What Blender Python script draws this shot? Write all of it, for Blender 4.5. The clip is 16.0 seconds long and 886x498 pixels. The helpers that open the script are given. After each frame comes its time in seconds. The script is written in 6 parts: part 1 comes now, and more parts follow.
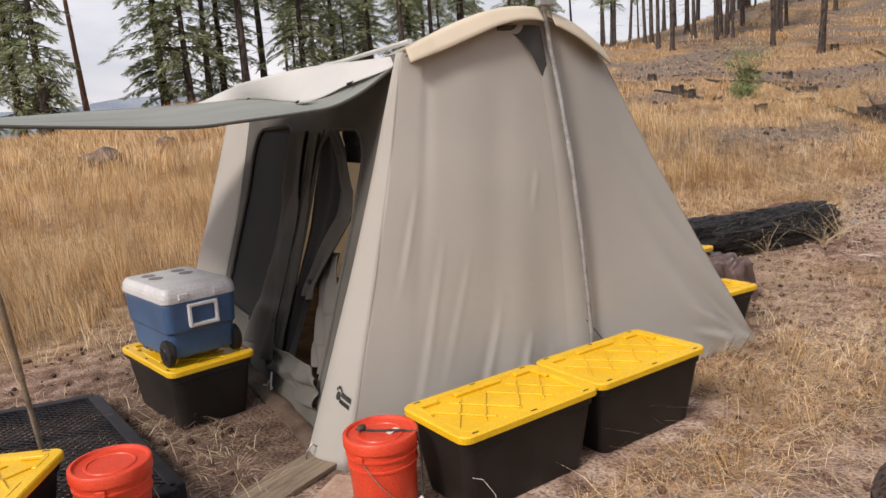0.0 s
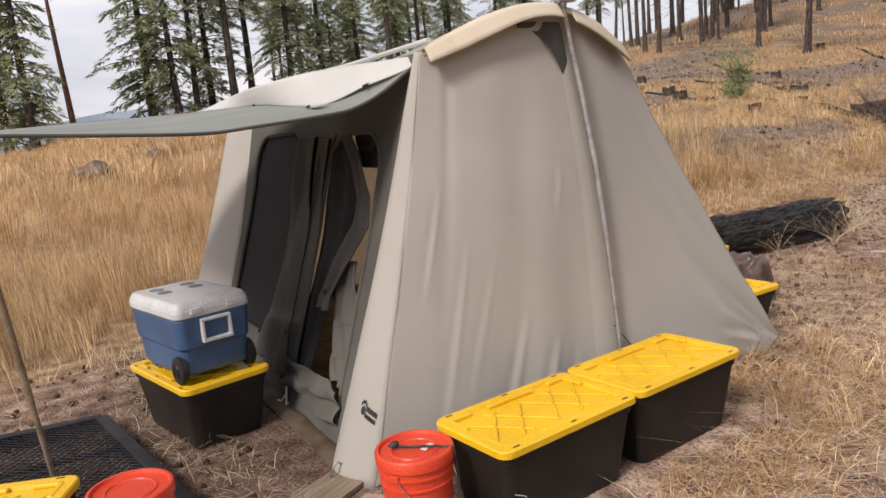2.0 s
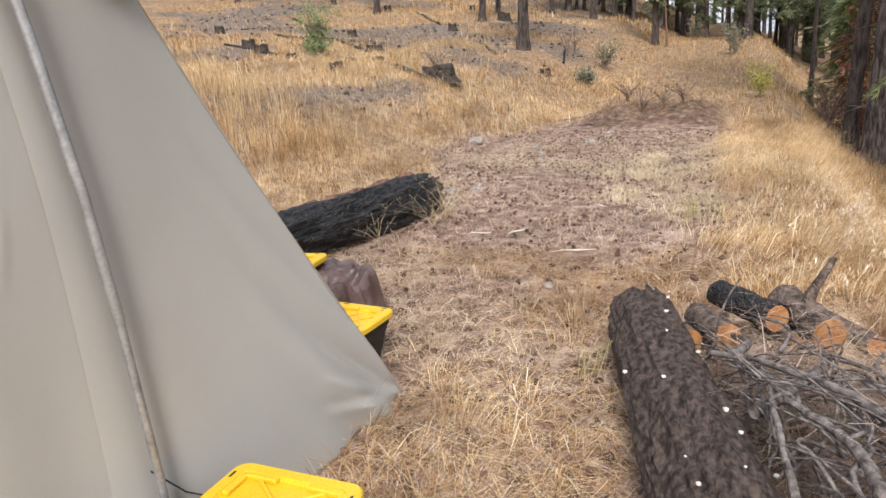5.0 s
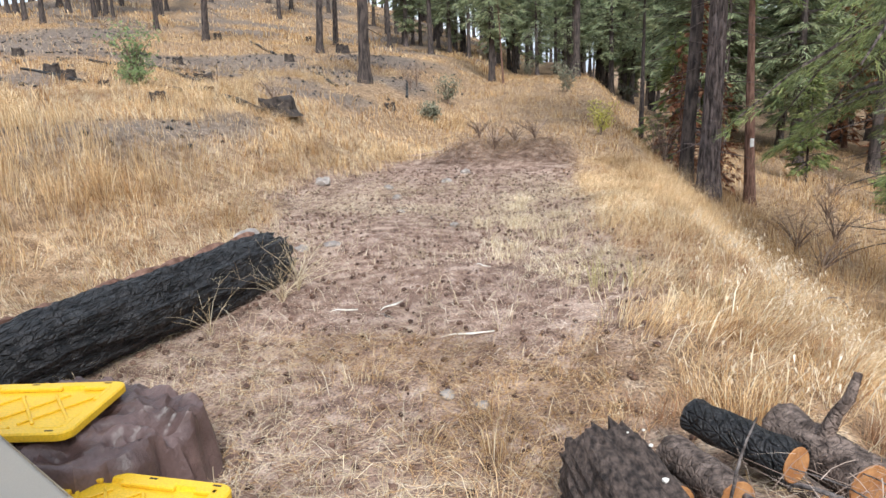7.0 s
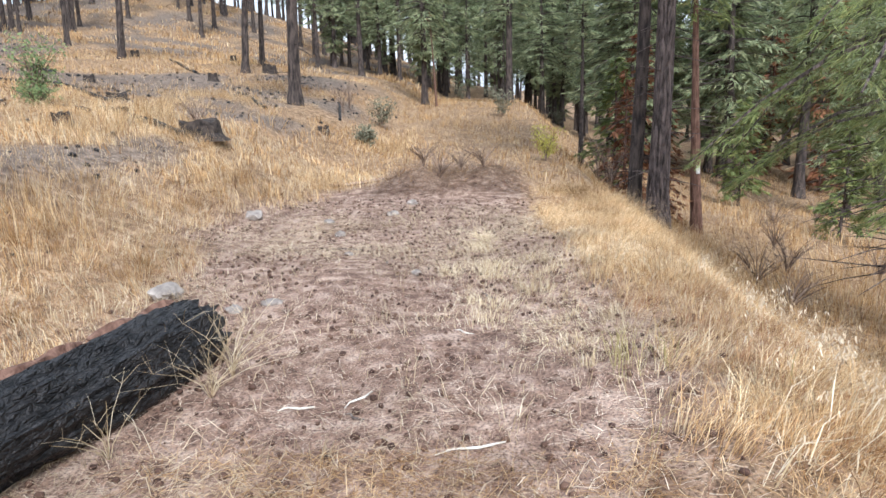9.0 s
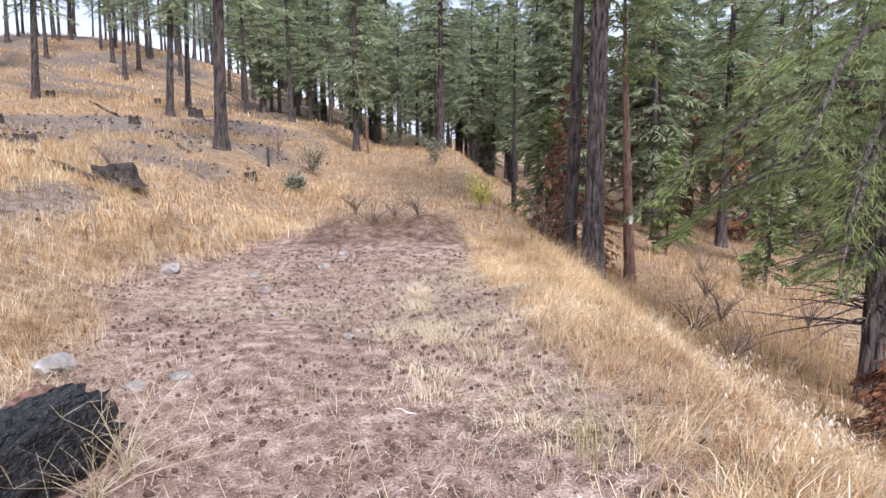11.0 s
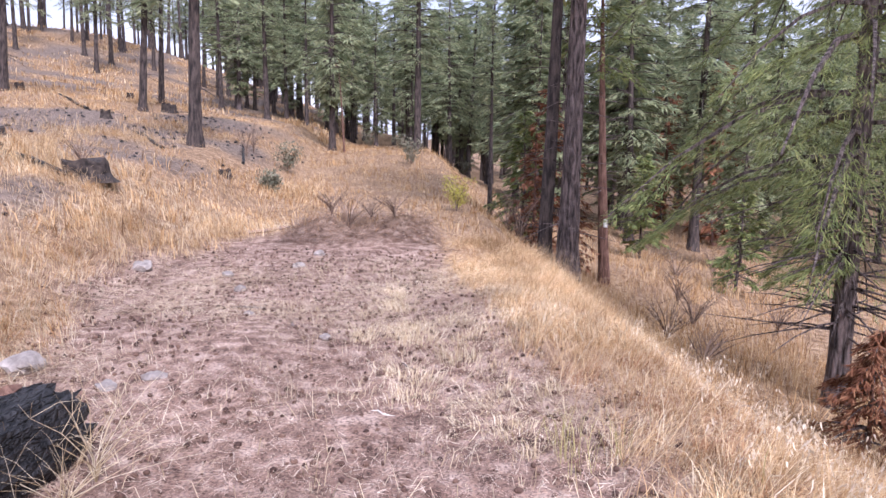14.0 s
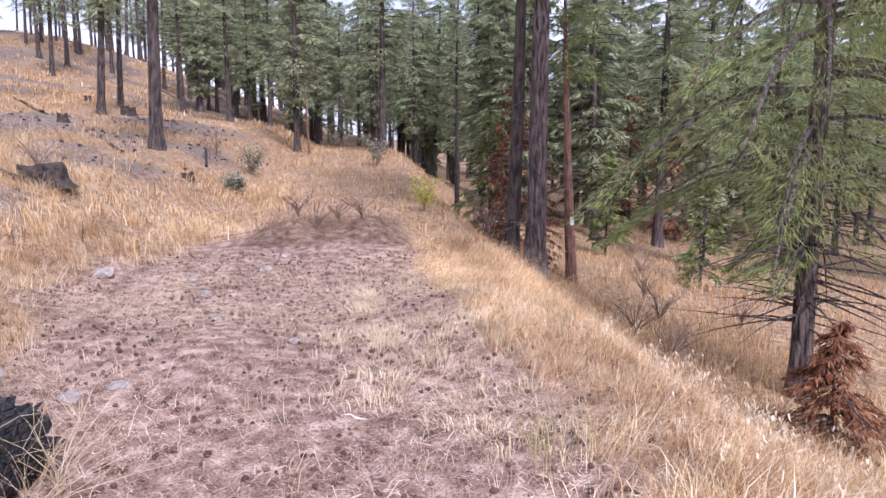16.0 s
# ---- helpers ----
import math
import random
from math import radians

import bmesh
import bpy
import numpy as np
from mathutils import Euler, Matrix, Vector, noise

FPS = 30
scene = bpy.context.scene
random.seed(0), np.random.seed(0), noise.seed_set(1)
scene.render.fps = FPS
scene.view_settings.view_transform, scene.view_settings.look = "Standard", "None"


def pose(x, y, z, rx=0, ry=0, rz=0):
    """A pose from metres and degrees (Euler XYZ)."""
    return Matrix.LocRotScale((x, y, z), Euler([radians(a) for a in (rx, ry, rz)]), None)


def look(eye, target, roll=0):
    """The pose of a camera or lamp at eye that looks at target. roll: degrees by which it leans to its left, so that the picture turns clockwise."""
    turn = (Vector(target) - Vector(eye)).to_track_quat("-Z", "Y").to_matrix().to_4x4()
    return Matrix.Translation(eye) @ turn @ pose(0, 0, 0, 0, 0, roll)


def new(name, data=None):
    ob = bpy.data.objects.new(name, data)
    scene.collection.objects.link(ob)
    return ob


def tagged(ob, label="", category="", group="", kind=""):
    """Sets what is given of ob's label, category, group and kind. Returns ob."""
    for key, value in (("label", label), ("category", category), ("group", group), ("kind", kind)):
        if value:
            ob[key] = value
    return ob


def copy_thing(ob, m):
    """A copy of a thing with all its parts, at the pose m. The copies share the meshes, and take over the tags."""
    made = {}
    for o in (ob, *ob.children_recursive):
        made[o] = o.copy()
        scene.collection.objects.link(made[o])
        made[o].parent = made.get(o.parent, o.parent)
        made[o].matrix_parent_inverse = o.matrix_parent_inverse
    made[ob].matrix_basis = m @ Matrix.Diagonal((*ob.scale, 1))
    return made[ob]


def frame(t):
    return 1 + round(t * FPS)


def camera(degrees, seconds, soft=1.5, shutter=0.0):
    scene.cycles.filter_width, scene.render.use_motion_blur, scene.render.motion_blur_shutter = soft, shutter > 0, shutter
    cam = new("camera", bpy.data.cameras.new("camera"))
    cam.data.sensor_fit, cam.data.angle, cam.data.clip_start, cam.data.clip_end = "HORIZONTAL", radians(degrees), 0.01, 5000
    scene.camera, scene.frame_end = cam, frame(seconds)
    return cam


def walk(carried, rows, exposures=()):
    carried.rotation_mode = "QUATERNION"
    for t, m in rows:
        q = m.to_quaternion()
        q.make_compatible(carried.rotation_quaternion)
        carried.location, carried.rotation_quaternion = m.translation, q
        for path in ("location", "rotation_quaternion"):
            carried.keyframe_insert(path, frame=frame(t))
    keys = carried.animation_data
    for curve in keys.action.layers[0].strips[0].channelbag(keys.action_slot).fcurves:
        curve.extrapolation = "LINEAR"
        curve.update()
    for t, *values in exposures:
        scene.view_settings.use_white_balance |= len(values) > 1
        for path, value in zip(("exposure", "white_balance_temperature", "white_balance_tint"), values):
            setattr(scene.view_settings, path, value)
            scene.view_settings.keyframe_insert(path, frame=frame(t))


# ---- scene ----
cam = camera(64.0, 16.0)
PATH = [
    (0, (-1.277, -2.748, 1.597), (-0.169, -1.120, 1.252), -4.15),
    (0.5, (-1.278, -2.747, 1.592), (-0.176, -1.115, 1.248), -3.95),
    (1, (-1.282, -2.746, 1.595), (-0.185, -1.112, 1.248), -3.55),
    (1.5, (-1.323, -2.68, 1.591), (-0.258, -1.016, 1.283), -0.45),
    (2, (-1.338, -2.542, 1.583), (-0.205, -0.928, 1.255), -5.35),
    (2.5, (-1.285, -2.407, 1.577), (-0.035, -0.895, 1.191), -5.45),
    (3, (-0.921, -2.302, 1.595), (0.556, -1.024, 1.160), -2.8),
    (3.5, (-0.698, -2.249, 1.596), (0.898, -1.142, 1.119), -3.0),
    (3.7, (-0.634, -2.184, 1.594), (1.0, -1.145, 1.092), -3.05),
    (5.8, (0.66, -1.258, 1.659), (2.498, -0.649, 1.159), -3.0),
    (6, (0.768, -1.197, 1.658), (2.624, -0.636, 1.166), -2.8),
    (6.5, (1.1, -1.127, 1.639), (2.992, -0.69, 1.16), -2.3),
    (7, (1.373, -1.004, 1.635), (3.289, -0.674, 1.165), -1.8),
    (7.5, (1.643, -0.803, 1.66), (3.571, -0.553, 1.191), -1.4),
    (8, (1.967, -0.731, 1.62), (3.903, -0.536, 1.155), -1.3),
    (8.5, (2.258, -0.667, 1.639), (4.201, -0.508, 1.191), -1.2),
    (9, (2.54, -0.506, 1.655), (4.492, -0.376, 1.239), -1.1),
    (9.5, (2.77, -0.464, 1.663), (4.733, -0.372, 1.292), -1.0),
    (10, (3.009, -0.488, 1.682), (4.981, -0.451, 1.351), -0.9),
    (10.2, (3.074, -0.474, 1.672), (5.049, -0.462, 1.357), -0.8),
    (12.5, (3.15, -0.399, 1.661), (5.122, -0.528, 1.357), 0.6),
    (13, (3.154, -0.396, 1.668), (5.127, -0.525, 1.369), 0.7),
    (13.5, (3.146, -0.39, 1.668), (5.12, -0.522, 1.376), 0.8),
    (14, (3.147, -0.391, 1.666), (5.122, -0.528, 1.378), 0.9),
    (14.5, (3.148, -0.394, 1.673), (5.122, -0.535, 1.385), 0.9),
    (15, (3.156, -0.391, 1.667), (5.129, -0.547, 1.379), 0.8),
    (15.5, (3.155, -0.386, 1.666), (5.127, -0.553, 1.376), 0.7),
    (16, (3.173, -0.377, 1.666), (5.139, -0.605, 1.379), 0.2),
]
EXPOSURES = [
    (0.0, 0.58, 6850, 16), (2.5, 0.62, 6800, 16), (3.7, 0.84, 6500, 12), (5.8, 1.02, 6200, 10), (7.0, 1.10, 5900, 7),
    (10.2, 1.18, 5700, 10), (12.3, 1.24, 5620, 23), (16.0, 1.22, 5640, 28),
]
walk(cam, [(t, look(eye, target, roll)) for t, eye, target, roll in PATH], EXPOSURES)

# ---- sky and sun: bright overcast ----
world = bpy.data.worlds.new("sky")
scene.world = world
world.use_nodes = True
wn, wl = world.node_tree.nodes, world.node_tree.links
wn.clear()
SUN_EL, SUN_AZ = 42.0, 197.0
sky = wn.new("ShaderNodeTexSky")
sky.sky_type, sky.sun_disc = "NISHITA", False
sky.sun_elevation, sky.sun_rotation = radians(SUN_EL), radians(90 - SUN_AZ)
sky.dust_density, sky.air_density = 3.0, 1.2
coords = wn.new("ShaderNodeTexCoord")
squash = wn.new("ShaderNodeMapping")
squash.inputs["Scale"].default_value = (1.0, 1.0, 3.2)
clouds = wn.new("ShaderNodeTexNoise")
clouds.inputs["Scale"].default_value, clouds.inputs["Detail"].default_value = 2.6, 6.0
ramp = wn.new("ShaderNodeValToRGB")
ramp.color_ramp.elements[0].position, ramp.color_ramp.elements[0].color = 0.36, (4.1, 4.45, 5.15, 1)
ramp.color_ramp.elements[1].position, ramp.color_ramp.elements[1].color = 0.66, (7.5, 7.6, 7.9, 1)
blend = wn.new("ShaderNodeMixRGB")
blend.inputs[0].default_value = 0.85
back = wn.new("ShaderNodeBackground")
back.inputs["Strength"].default_value = 0.1
out = wn.new("ShaderNodeOutputWorld")
wl.new(coords.outputs["Generated"], squash.inputs["Vector"])
wl.new(squash.outputs["Vector"], clouds.inputs["Vector"])
wl.new(clouds.outputs["Fac"], ramp.inputs["Fac"])
wl.new(sky.outputs["Color"], blend.inputs[1])
wl.new(ramp.outputs["Color"], blend.inputs[2])
wl.new(blend.outputs["Color"], back.inputs["Color"])
wl.new(back.outputs["Background"], out.inputs["Surface"])

sun_data = bpy.data.lights.new("sun", "SUN")
sun_data.energy, sun_data.angle, sun_data.color = 2.2, radians(14), (1.0, 0.95, 0.88)
sun = new("sun", sun_data)
sun.matrix_basis = look(
    (30 * math.cos(radians(SUN_AZ)) * math.cos(radians(SUN_EL)), 30 * math.sin(radians(SUN_AZ)) * math.cos(radians(SUN_EL)), 30 * math.sin(radians(SUN_EL))),
    (0, 0, 0))


# ---- materials ----
def node_mat(name, rough=0.8, metal=0.0, spec=0.3):
    m = bpy.data.materials.new(name)
    m.use_nodes = True
    n = m.node_tree.nodes
    b = n["Principled BSDF"]
    b.inputs["Roughness"].default_value, b.inputs["Metallic"].default_value = rough, metal
    b.inputs["Specular IOR Level"].default_value = spec
    return m, n, m.node_tree.links, b


def grain(n, l, scale, detail=6.0, stretch=None, source="Object"):
    tc = n.new("ShaderNodeTexCoord")
    tex = n.new("ShaderNodeTexNoise")
    tex.inputs["Scale"].default_value, tex.inputs["Detail"].default_value = scale, detail
    if stretch:
        mp = n.new("ShaderNodeMapping")
        mp.inputs["Scale"].default_value = stretch
        l.new(tc.outputs[source], mp.inputs["Vector"])
        l.new(mp.outputs["Vector"], tex.inputs["Vector"])
    else:
        l.new(tc.outputs[source], tex.inputs["Vector"])
    return tex.outputs["Fac"]


def ramp_of(n, l, fac, stops):
    r = n.new("ShaderNodeValToRGB")
    e = r.color_ramp.elements
    while len(e) < len(stops):
        e.new(0.5)
    for k, (p, c) in enumerate(stops):
        e[k].position, e[k].color = p, (*c, 1)
    l.new(fac, r.inputs["Fac"])
    return r.outputs["Color"]


def mixed(n, l, kind, fac, a, b):
    m = n.new("ShaderNodeMixRGB")
    m.blend_type = kind
    for socket, v in ((m.inputs[0], fac), (m.inputs[1], a), (m.inputs[2], b)):
        if isinstance(v, (int, float)):
            socket.default_value = v
        elif isinstance(v, tuple):
            socket.default_value = (*v, 1)
        else:
            l.new(v, socket)
    return m.outputs[0]


def bumped(n, l, b, height_socket, strength, distance):
    bp = n.new("ShaderNodeBump")
    bp.inputs["Strength"].default_value, bp.inputs["Distance"].default_value = strength, distance
    l.new(height_socket, bp.inputs["Height"])
    l.new(bp.outputs["Normal"], b.inputs["Normal"])


def surface(name, low, high, scale=8.0, fine=60.0, rough=0.8, metal=0.0, spec=0.3, bump=0.3, depth=0.004, stretch=None, spread=(0.35, 0.65)):
    """A surface whose colour wanders between two tones at two scales, with fine relief."""
    m, n, l, b = node_mat(name, rough, metal, spec)
    big, small = grain(n, l, scale, 5.0, stretch), grain(n, l, fine, 4.0, stretch)
    tone = ramp_of(n, l, big, [(spread[0], low), (spread[1], high)])
    speck = ramp_of(n, l, small, [(0.3, (0.72, 0.72, 0.72)), (0.7, (1.0, 1.0, 1.0))])
    l.new(mixed(n, l, "MULTIPLY", 1.0, tone, speck), b.inputs["Base Color"])
    bumped(n, l, b, small, bump, depth)
    return m


def islands(name, stops, rough=0.8, thin=0.0, spec=0.2):
    """Blades, needles and twigs: each loose piece takes its own tone; thin pieces let some light through."""
    m, n, l, b = node_mat(name, rough, 0.0, spec)
    g = n.new("ShaderNodeNewGeometry")
    tone = ramp_of(n, l, g.outputs["Random Per Island"], stops)
    patch = ramp_of(n, l, grain(n, l, 0.45, 3.0), [(0.25, (0.55, 0.50, 0.46)), (0.5, (0.95, 0.92, 0.88)), (0.75, (1.2, 1.2, 1.2))])
    tone = mixed(n, l, "MULTIPLY", 0.8, tone, patch)
    clumps = ramp_of(n, l, grain(n, l, 1.7, 4.0), [(0.32, (0.64, 0.60, 0.58)), (0.5, (1.08, 1.07, 1.06)), (0.7, (1.3, 1.3, 1.3))])
    tone = mixed(n, l, "MULTIPLY", 0.75, tone, clumps)
    l.new(tone, b.inputs["Base Color"])
    if thin:
        tr = n.new("ShaderNodeBsdfTranslucent")
        l.new(tone, tr.inputs["Color"])
        mx = n.new("ShaderNodeMixShader")
        mx.inputs[0].default_value = thin
        l.new(b.outputs[0], mx.inputs[1])
        l.new(tr.outputs[0], mx.inputs[2])
        l.new(mx.outputs[0], n["Material Output"].inputs["Surface"])
    return m


def cloth(name, low, high, thin, scale=2.0, rough=0.9, glow=(1.0, 1.0, 1.0)):
    m, n, l, b = node_mat(name, rough, 0.0, 0.15)
    tone = ramp_of(n, l, grain(n, l, scale, 5.0), [(0.3, low), (0.7, high)])
    weave = grain(n, l, 420.0, 2.0)
    l.new(mixed(n, l, "MULTIPLY", 1.0, tone, ramp_of(n, l, weave, [(0.3, (0.9, 0.9, 0.9)), (0.7, (1, 1, 1))])), b.inputs["Base Color"])
    bumped(n, l, b, grain(n, l, 14.0, 4.0), 0.25, 0.006)
    if thin:
        tr = n.new("ShaderNodeBsdfTranslucent")
        l.new(mixed(n, l, "MULTIPLY", 1.0, tone, glow), tr.inputs["Color"])
        mx = n.new("ShaderNodeMixShader")
        mx.inputs[0].default_value = thin
        l.new(b.outputs[0], mx.inputs[1])
        l.new(tr.outputs[0], mx.inputs[2])
        l.new(mx.outputs[0], n["Material Output"].inputs["Surface"])
    return m


def netting(name, colour, cell, hole):
    """Woven screen: dark threads with open cells that light passes through."""
    m, n, l, b = node_mat(name, 0.8)
    b.inputs["Base Color"].default_value = (*colour, 1)
    clear = n.new("ShaderNodeBsdfTransparent")
    mx = n.new("ShaderNodeMixShader")
    mx.inputs[0].default_value = hole
    l.new(b.outputs[0], mx.inputs[1])
    l.new(clear.outputs[0], mx.inputs[2])
    l.new(mx.outputs[0], n["Material Output"].inputs["Surface"])
    return m


def ground_material():
    m, n, l, b = node_mat("ground_litter", 0.95, 0.0, 0.1)
    straw = n.new("ShaderNodeAttribute")
    straw.attribute_name = "straw"
    ash = n.new("ShaderNodeAttribute")
    ash.attribute_name = "ash"
    wide, mid, fine = grain(n, l, 0.7, 5.0), grain(n, l, 6.0, 7.0), grain(n, l, 55.0, 6.0)
    soil = n.new("ShaderNodeAttribute")
    soil.attribute_name = "soil"
    dirt = ramp_of(n, l, mid, [(0.27, (0.095, 0.06, 0.047)), (0.48, (0.265, 0.18, 0.14)), (0.66, (0.47, 0.36, 0.295))])
    hay = ramp_of(n, l, mid, [(0.25, (0.13, 0.08, 0.05)), (0.5, (0.32, 0.215, 0.13)), (0.75, (0.55, 0.42, 0.28))])
    cinder = ramp_of(n, l, mid, [(0.3, (0.085, 0.066, 0.055)), (0.7, (0.33, 0.265, 0.215))])
    tone = mixed(n, l, "MIX", straw.outputs["Fac"], dirt, hay)
    tone = mixed(n, l, "MIX", ash.outputs["Fac"], tone, cinder)
    loam = ramp_of(n, l, mid, [(0.3, (0.055, 0.038, 0.03)), (0.7, (0.19, 0.13, 0.10))])
    tone = mixed(n, l, "MIX", soil.outputs["Fac"], tone, loam)
    tone = mixed(n, l, "MULTIPLY", 1.0, tone, ramp_of(n, l, fine, [(0.32, (0.30, 0.28, 0.28)), (0.52, (1, 1, 1)), (0.72, (1.35, 1.3, 1.2))]))
    tone = mixed(n, l, "MULTIPLY", 0.6, tone, ramp_of(n, l, wide, [(0.35, (0.75, 0.72, 0.72)), (0.65, (1.1, 1.08, 1.05))]))
    l.new(tone, b.inputs["Base Color"])
    bumped(n, l, b, mixed(n, l, "ADD", 0.5, mid, fine), 0.8, 0.03)
    return m


GROUND = ground_material()
GRASS = islands("dry_grass", [(0.0, (0.13, 0.065, 0.03)), (0.25, (0.42, 0.25, 0.11)), (0.65, (0.65, 0.45, 0.235)), (0.88, (0.77, 0.60, 0.37)), (1.0, (0.86, 0.75, 0.55))], 0.75, 0.3)
GRASS_PALE = islands("pale_dead_grass", [(0.0, (0.46, 0.36, 0.22)), (0.5, (0.62, 0.52, 0.36)), (1.0, (0.76, 0.69, 0.54))], 0.8, 0.25)
LITTER = islands("straw_and_needles", [(0.0, (0.085, 0.045, 0.035)), (0.35, (0.32, 0.19, 0.145)), (0.7, (0.55, 0.40, 0.31)), (1.0, (0.88, 0.79, 0.65))], 0.85)
RUSSET = islands("russet_stems", [(0.0, (0.20, 0.10, 0.055)), (0.5, (0.36, 0.20, 0.11)), (1.0, (0.50, 0.33, 0.20))], 0.8, 0.2)
DUFF = islands("dark_needle_duff", [(0.0, (0.055, 0.032, 0.026)), (0.6, (0.14, 0.085, 0.065)), (1.0, (0.24, 0.155, 0.12))], 0.9)
GREEN_GRASS = islands("green_grass", [(0.0, (0.30, 0.27, 0.12)), (1.0, (0.50, 0.44, 0.22))], 0.7, 0.3)
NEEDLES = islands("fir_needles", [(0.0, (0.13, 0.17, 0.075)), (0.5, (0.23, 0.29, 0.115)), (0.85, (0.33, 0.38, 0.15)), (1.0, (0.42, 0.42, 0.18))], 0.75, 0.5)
# Distant crowns: aerial haze is mixed into this paler needle colour.
NEEDLES_HAZED = islands("hazed_fir_needles", [(0.0, (0.20, 0.26, 0.16)), (0.6, (0.34, 0.40, 0.24)), (1.0, (0.48, 0.51, 0.31))], 0.85, 0.5)
NEEDLES_DEAD = islands("scorched_needles", [(0.0, (0.12, 0.05, 0.03)), (0.6, (0.25, 0.11, 0.06)), (1.0, (0.36, 0.20, 0.11))], 0.8, 0.2)
LEAVES = islands("shrub_leaves", [(0.0, (0.10, 0.17, 0.07)), (1.0, (0.28, 0.34, 0.15))], 0.6, 0.3)
LEAVES_YELLOW = islands("yellow_leaves", [(0.0, (0.36, 0.36, 0.06)), (1.0, (0.62, 0.58, 0.16))], 0.6, 0.3)
SAGE = islands("grey_sage_leaves", [(0.0, (0.13, 0.14, 0.10)), (1.0, (0.28, 0.28, 0.20))], 0.8, 0.2)
TWIG = islands("dead_twigs", [(0.0, (0.11, 0.075, 0.058)), (0.6, (0.26, 0.19, 0.15)), (1.0, (0.42, 0.34, 0.28))], 0.85)
BARK = surface("pine_bark", (0.04, 0.032, 0.030), (0.26, 0.205, 0.19), 5.0, 26.0, 0.95, bump=1.0, depth=0.03, stretch=(3.0, 3.0, 0.6))
BARK_CHAR = surface("charred_bark", (0.024, 0.020, 0.019), (0.13, 0.10, 0.088), 4.0, 22.0, 0.85, bump=1.0, depth=0.03, stretch=(3.0, 3.0, 0.7))
BARK_RED = surface("reddish_bark", (0.10, 0.05, 0.035), (0.26, 0.15, 0.11), 6.0, 30.0, 0.9, bump=0.7, depth=0.015, stretch=(3.0, 3.0, 0.6))
CHAR = surface("charcoal_crust", (0.004, 0.004, 0.005), (0.040, 0.037, 0.038), 16.0, 70.0, 0.5, spec=0.4, bump=1.0, depth=0.03)
def cracked(m, scale, strength, depth, stretch):
    """Adds a net of deep cracks to a surface's relief."""
    n, l = m.node_tree.nodes, m.node_tree.links
    b = n["Principled BSDF"]
    tc, mp, v, r, bp = n.new("ShaderNodeTexCoord"), n.new("ShaderNodeMapping"), n.new("ShaderNodeTexVoronoi"), n.new("ShaderNodeValToRGB"), n.new("ShaderNodeBump")
    mp.inputs["Scale"].default_value = stretch
    v.feature = "DISTANCE_TO_EDGE"
    v.inputs["Scale"].default_value = scale
    r.color_ramp.elements[1].position = 0.16
    l.new(tc.outputs["Object"], mp.inputs["Vector"])
    l.new(mp.outputs["Vector"], v.inputs["Vector"])
    l.new(v.outputs["Distance"], r.inputs["Fac"])
    l.new(r.outputs["Color"], bp.inputs["Height"])
    bp.inputs["Strength"].default_value, bp.inputs["Distance"].default_value = strength, depth
    l.new(b.inputs["Normal"].links[0].from_socket, bp.inputs["Normal"])
    l.new(bp.outputs["Normal"], b.inputs["Normal"])
    return m


cracked(CHAR, 24.0, 0.9, 0.016, (0.35, 1.3, 1.3))
cracked(BARK, 9.0, 1.0, 0.03, (1.0, 1.0, 0.22))
LOGBARK = surface("weathered_log_bark", (0.020, 0.014, 0.012), (0.125, 0.090, 0.074), 34.0, 110.0, 0.95, bump=0.9, depth=0.008, stretch=(0.7, 1.2, 1.2), spread=(0.36, 0.68))
cracked(LOGBARK, 18.0, 0.35, 0.010, (0.5, 1.4, 1.3))
BILLETBARK = surface("pale_firewood_bark", (0.06, 0.042, 0.034), (0.27, 0.20, 0.165), 22.0, 110.0, 0.95, bump=1.0, depth=0.012)
cracked(BILLETBARK, 30.0, 0.7, 0.010, (1.0, 1.0, 1.0))
ENDGRAIN = surface("fresh_cut_wood", (0.30, 0.12, 0.04), (0.50, 0.25, 0.10), 14.0, 70.0, 0.8, bump=0.3, depth=0.003)
STUMPWOOD = surface("weathered_burnt_wood", (0.016, 0.013, 0.012), (0.10, 0.078, 0.066), 9.0, 60.0, 0.9, bump=0.9, depth=0.02)
ROCK = surface("brown_field_rock", (0.10, 0.072, 0.058), (0.23, 0.175, 0.145), 4.0, 30.0, 0.95, bump=0.8, depth=0.02)
FUNGUS = surface("white_bracket_fungus", (0.62, 0.56, 0.46), (0.85, 0.82, 0.76), 20.0, 90.0, 0.7)
STONE = surface("pale_stone", (0.22, 0.19, 0.17), (0.44, 0.39, 0.35), 6.0, 40.0, 0.9, bump=0.6, depth=0.01)
CANVAS = cloth("tan_canvas", (0.52, 0.51, 0.478), (0.61, 0.60, 0.565), 0.38, 0.9, glow=(1.0, 0.80, 0.52))
CANVAS_TRIM = cloth("cream_canvas_trim", (0.56, 0.49, 0.38), (0.66, 0.59, 0.47), 0.08, 3.0)
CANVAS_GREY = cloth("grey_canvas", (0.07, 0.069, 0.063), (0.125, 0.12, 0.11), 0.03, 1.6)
# One awning cloth in two tones: sky-lit top pale, shaded underside grey-green.
CANVAS_WHITE = cloth("skylit_pale_canvas", (0.62, 0.62, 0.60), (0.74, 0.74, 0.72), 0.35, 1.2)
AWNING_SHADED = cloth("shaded_awning_canvas", (0.27, 0.29, 0.27), (0.36, 0.38, 0.355), 0.30, 1.0)
FLOORCLOTH = surface("muddy_brown_vinyl", (0.055, 0.037, 0.026), (0.15, 0.105, 0.075), 4.0, 50.0, 0.8)
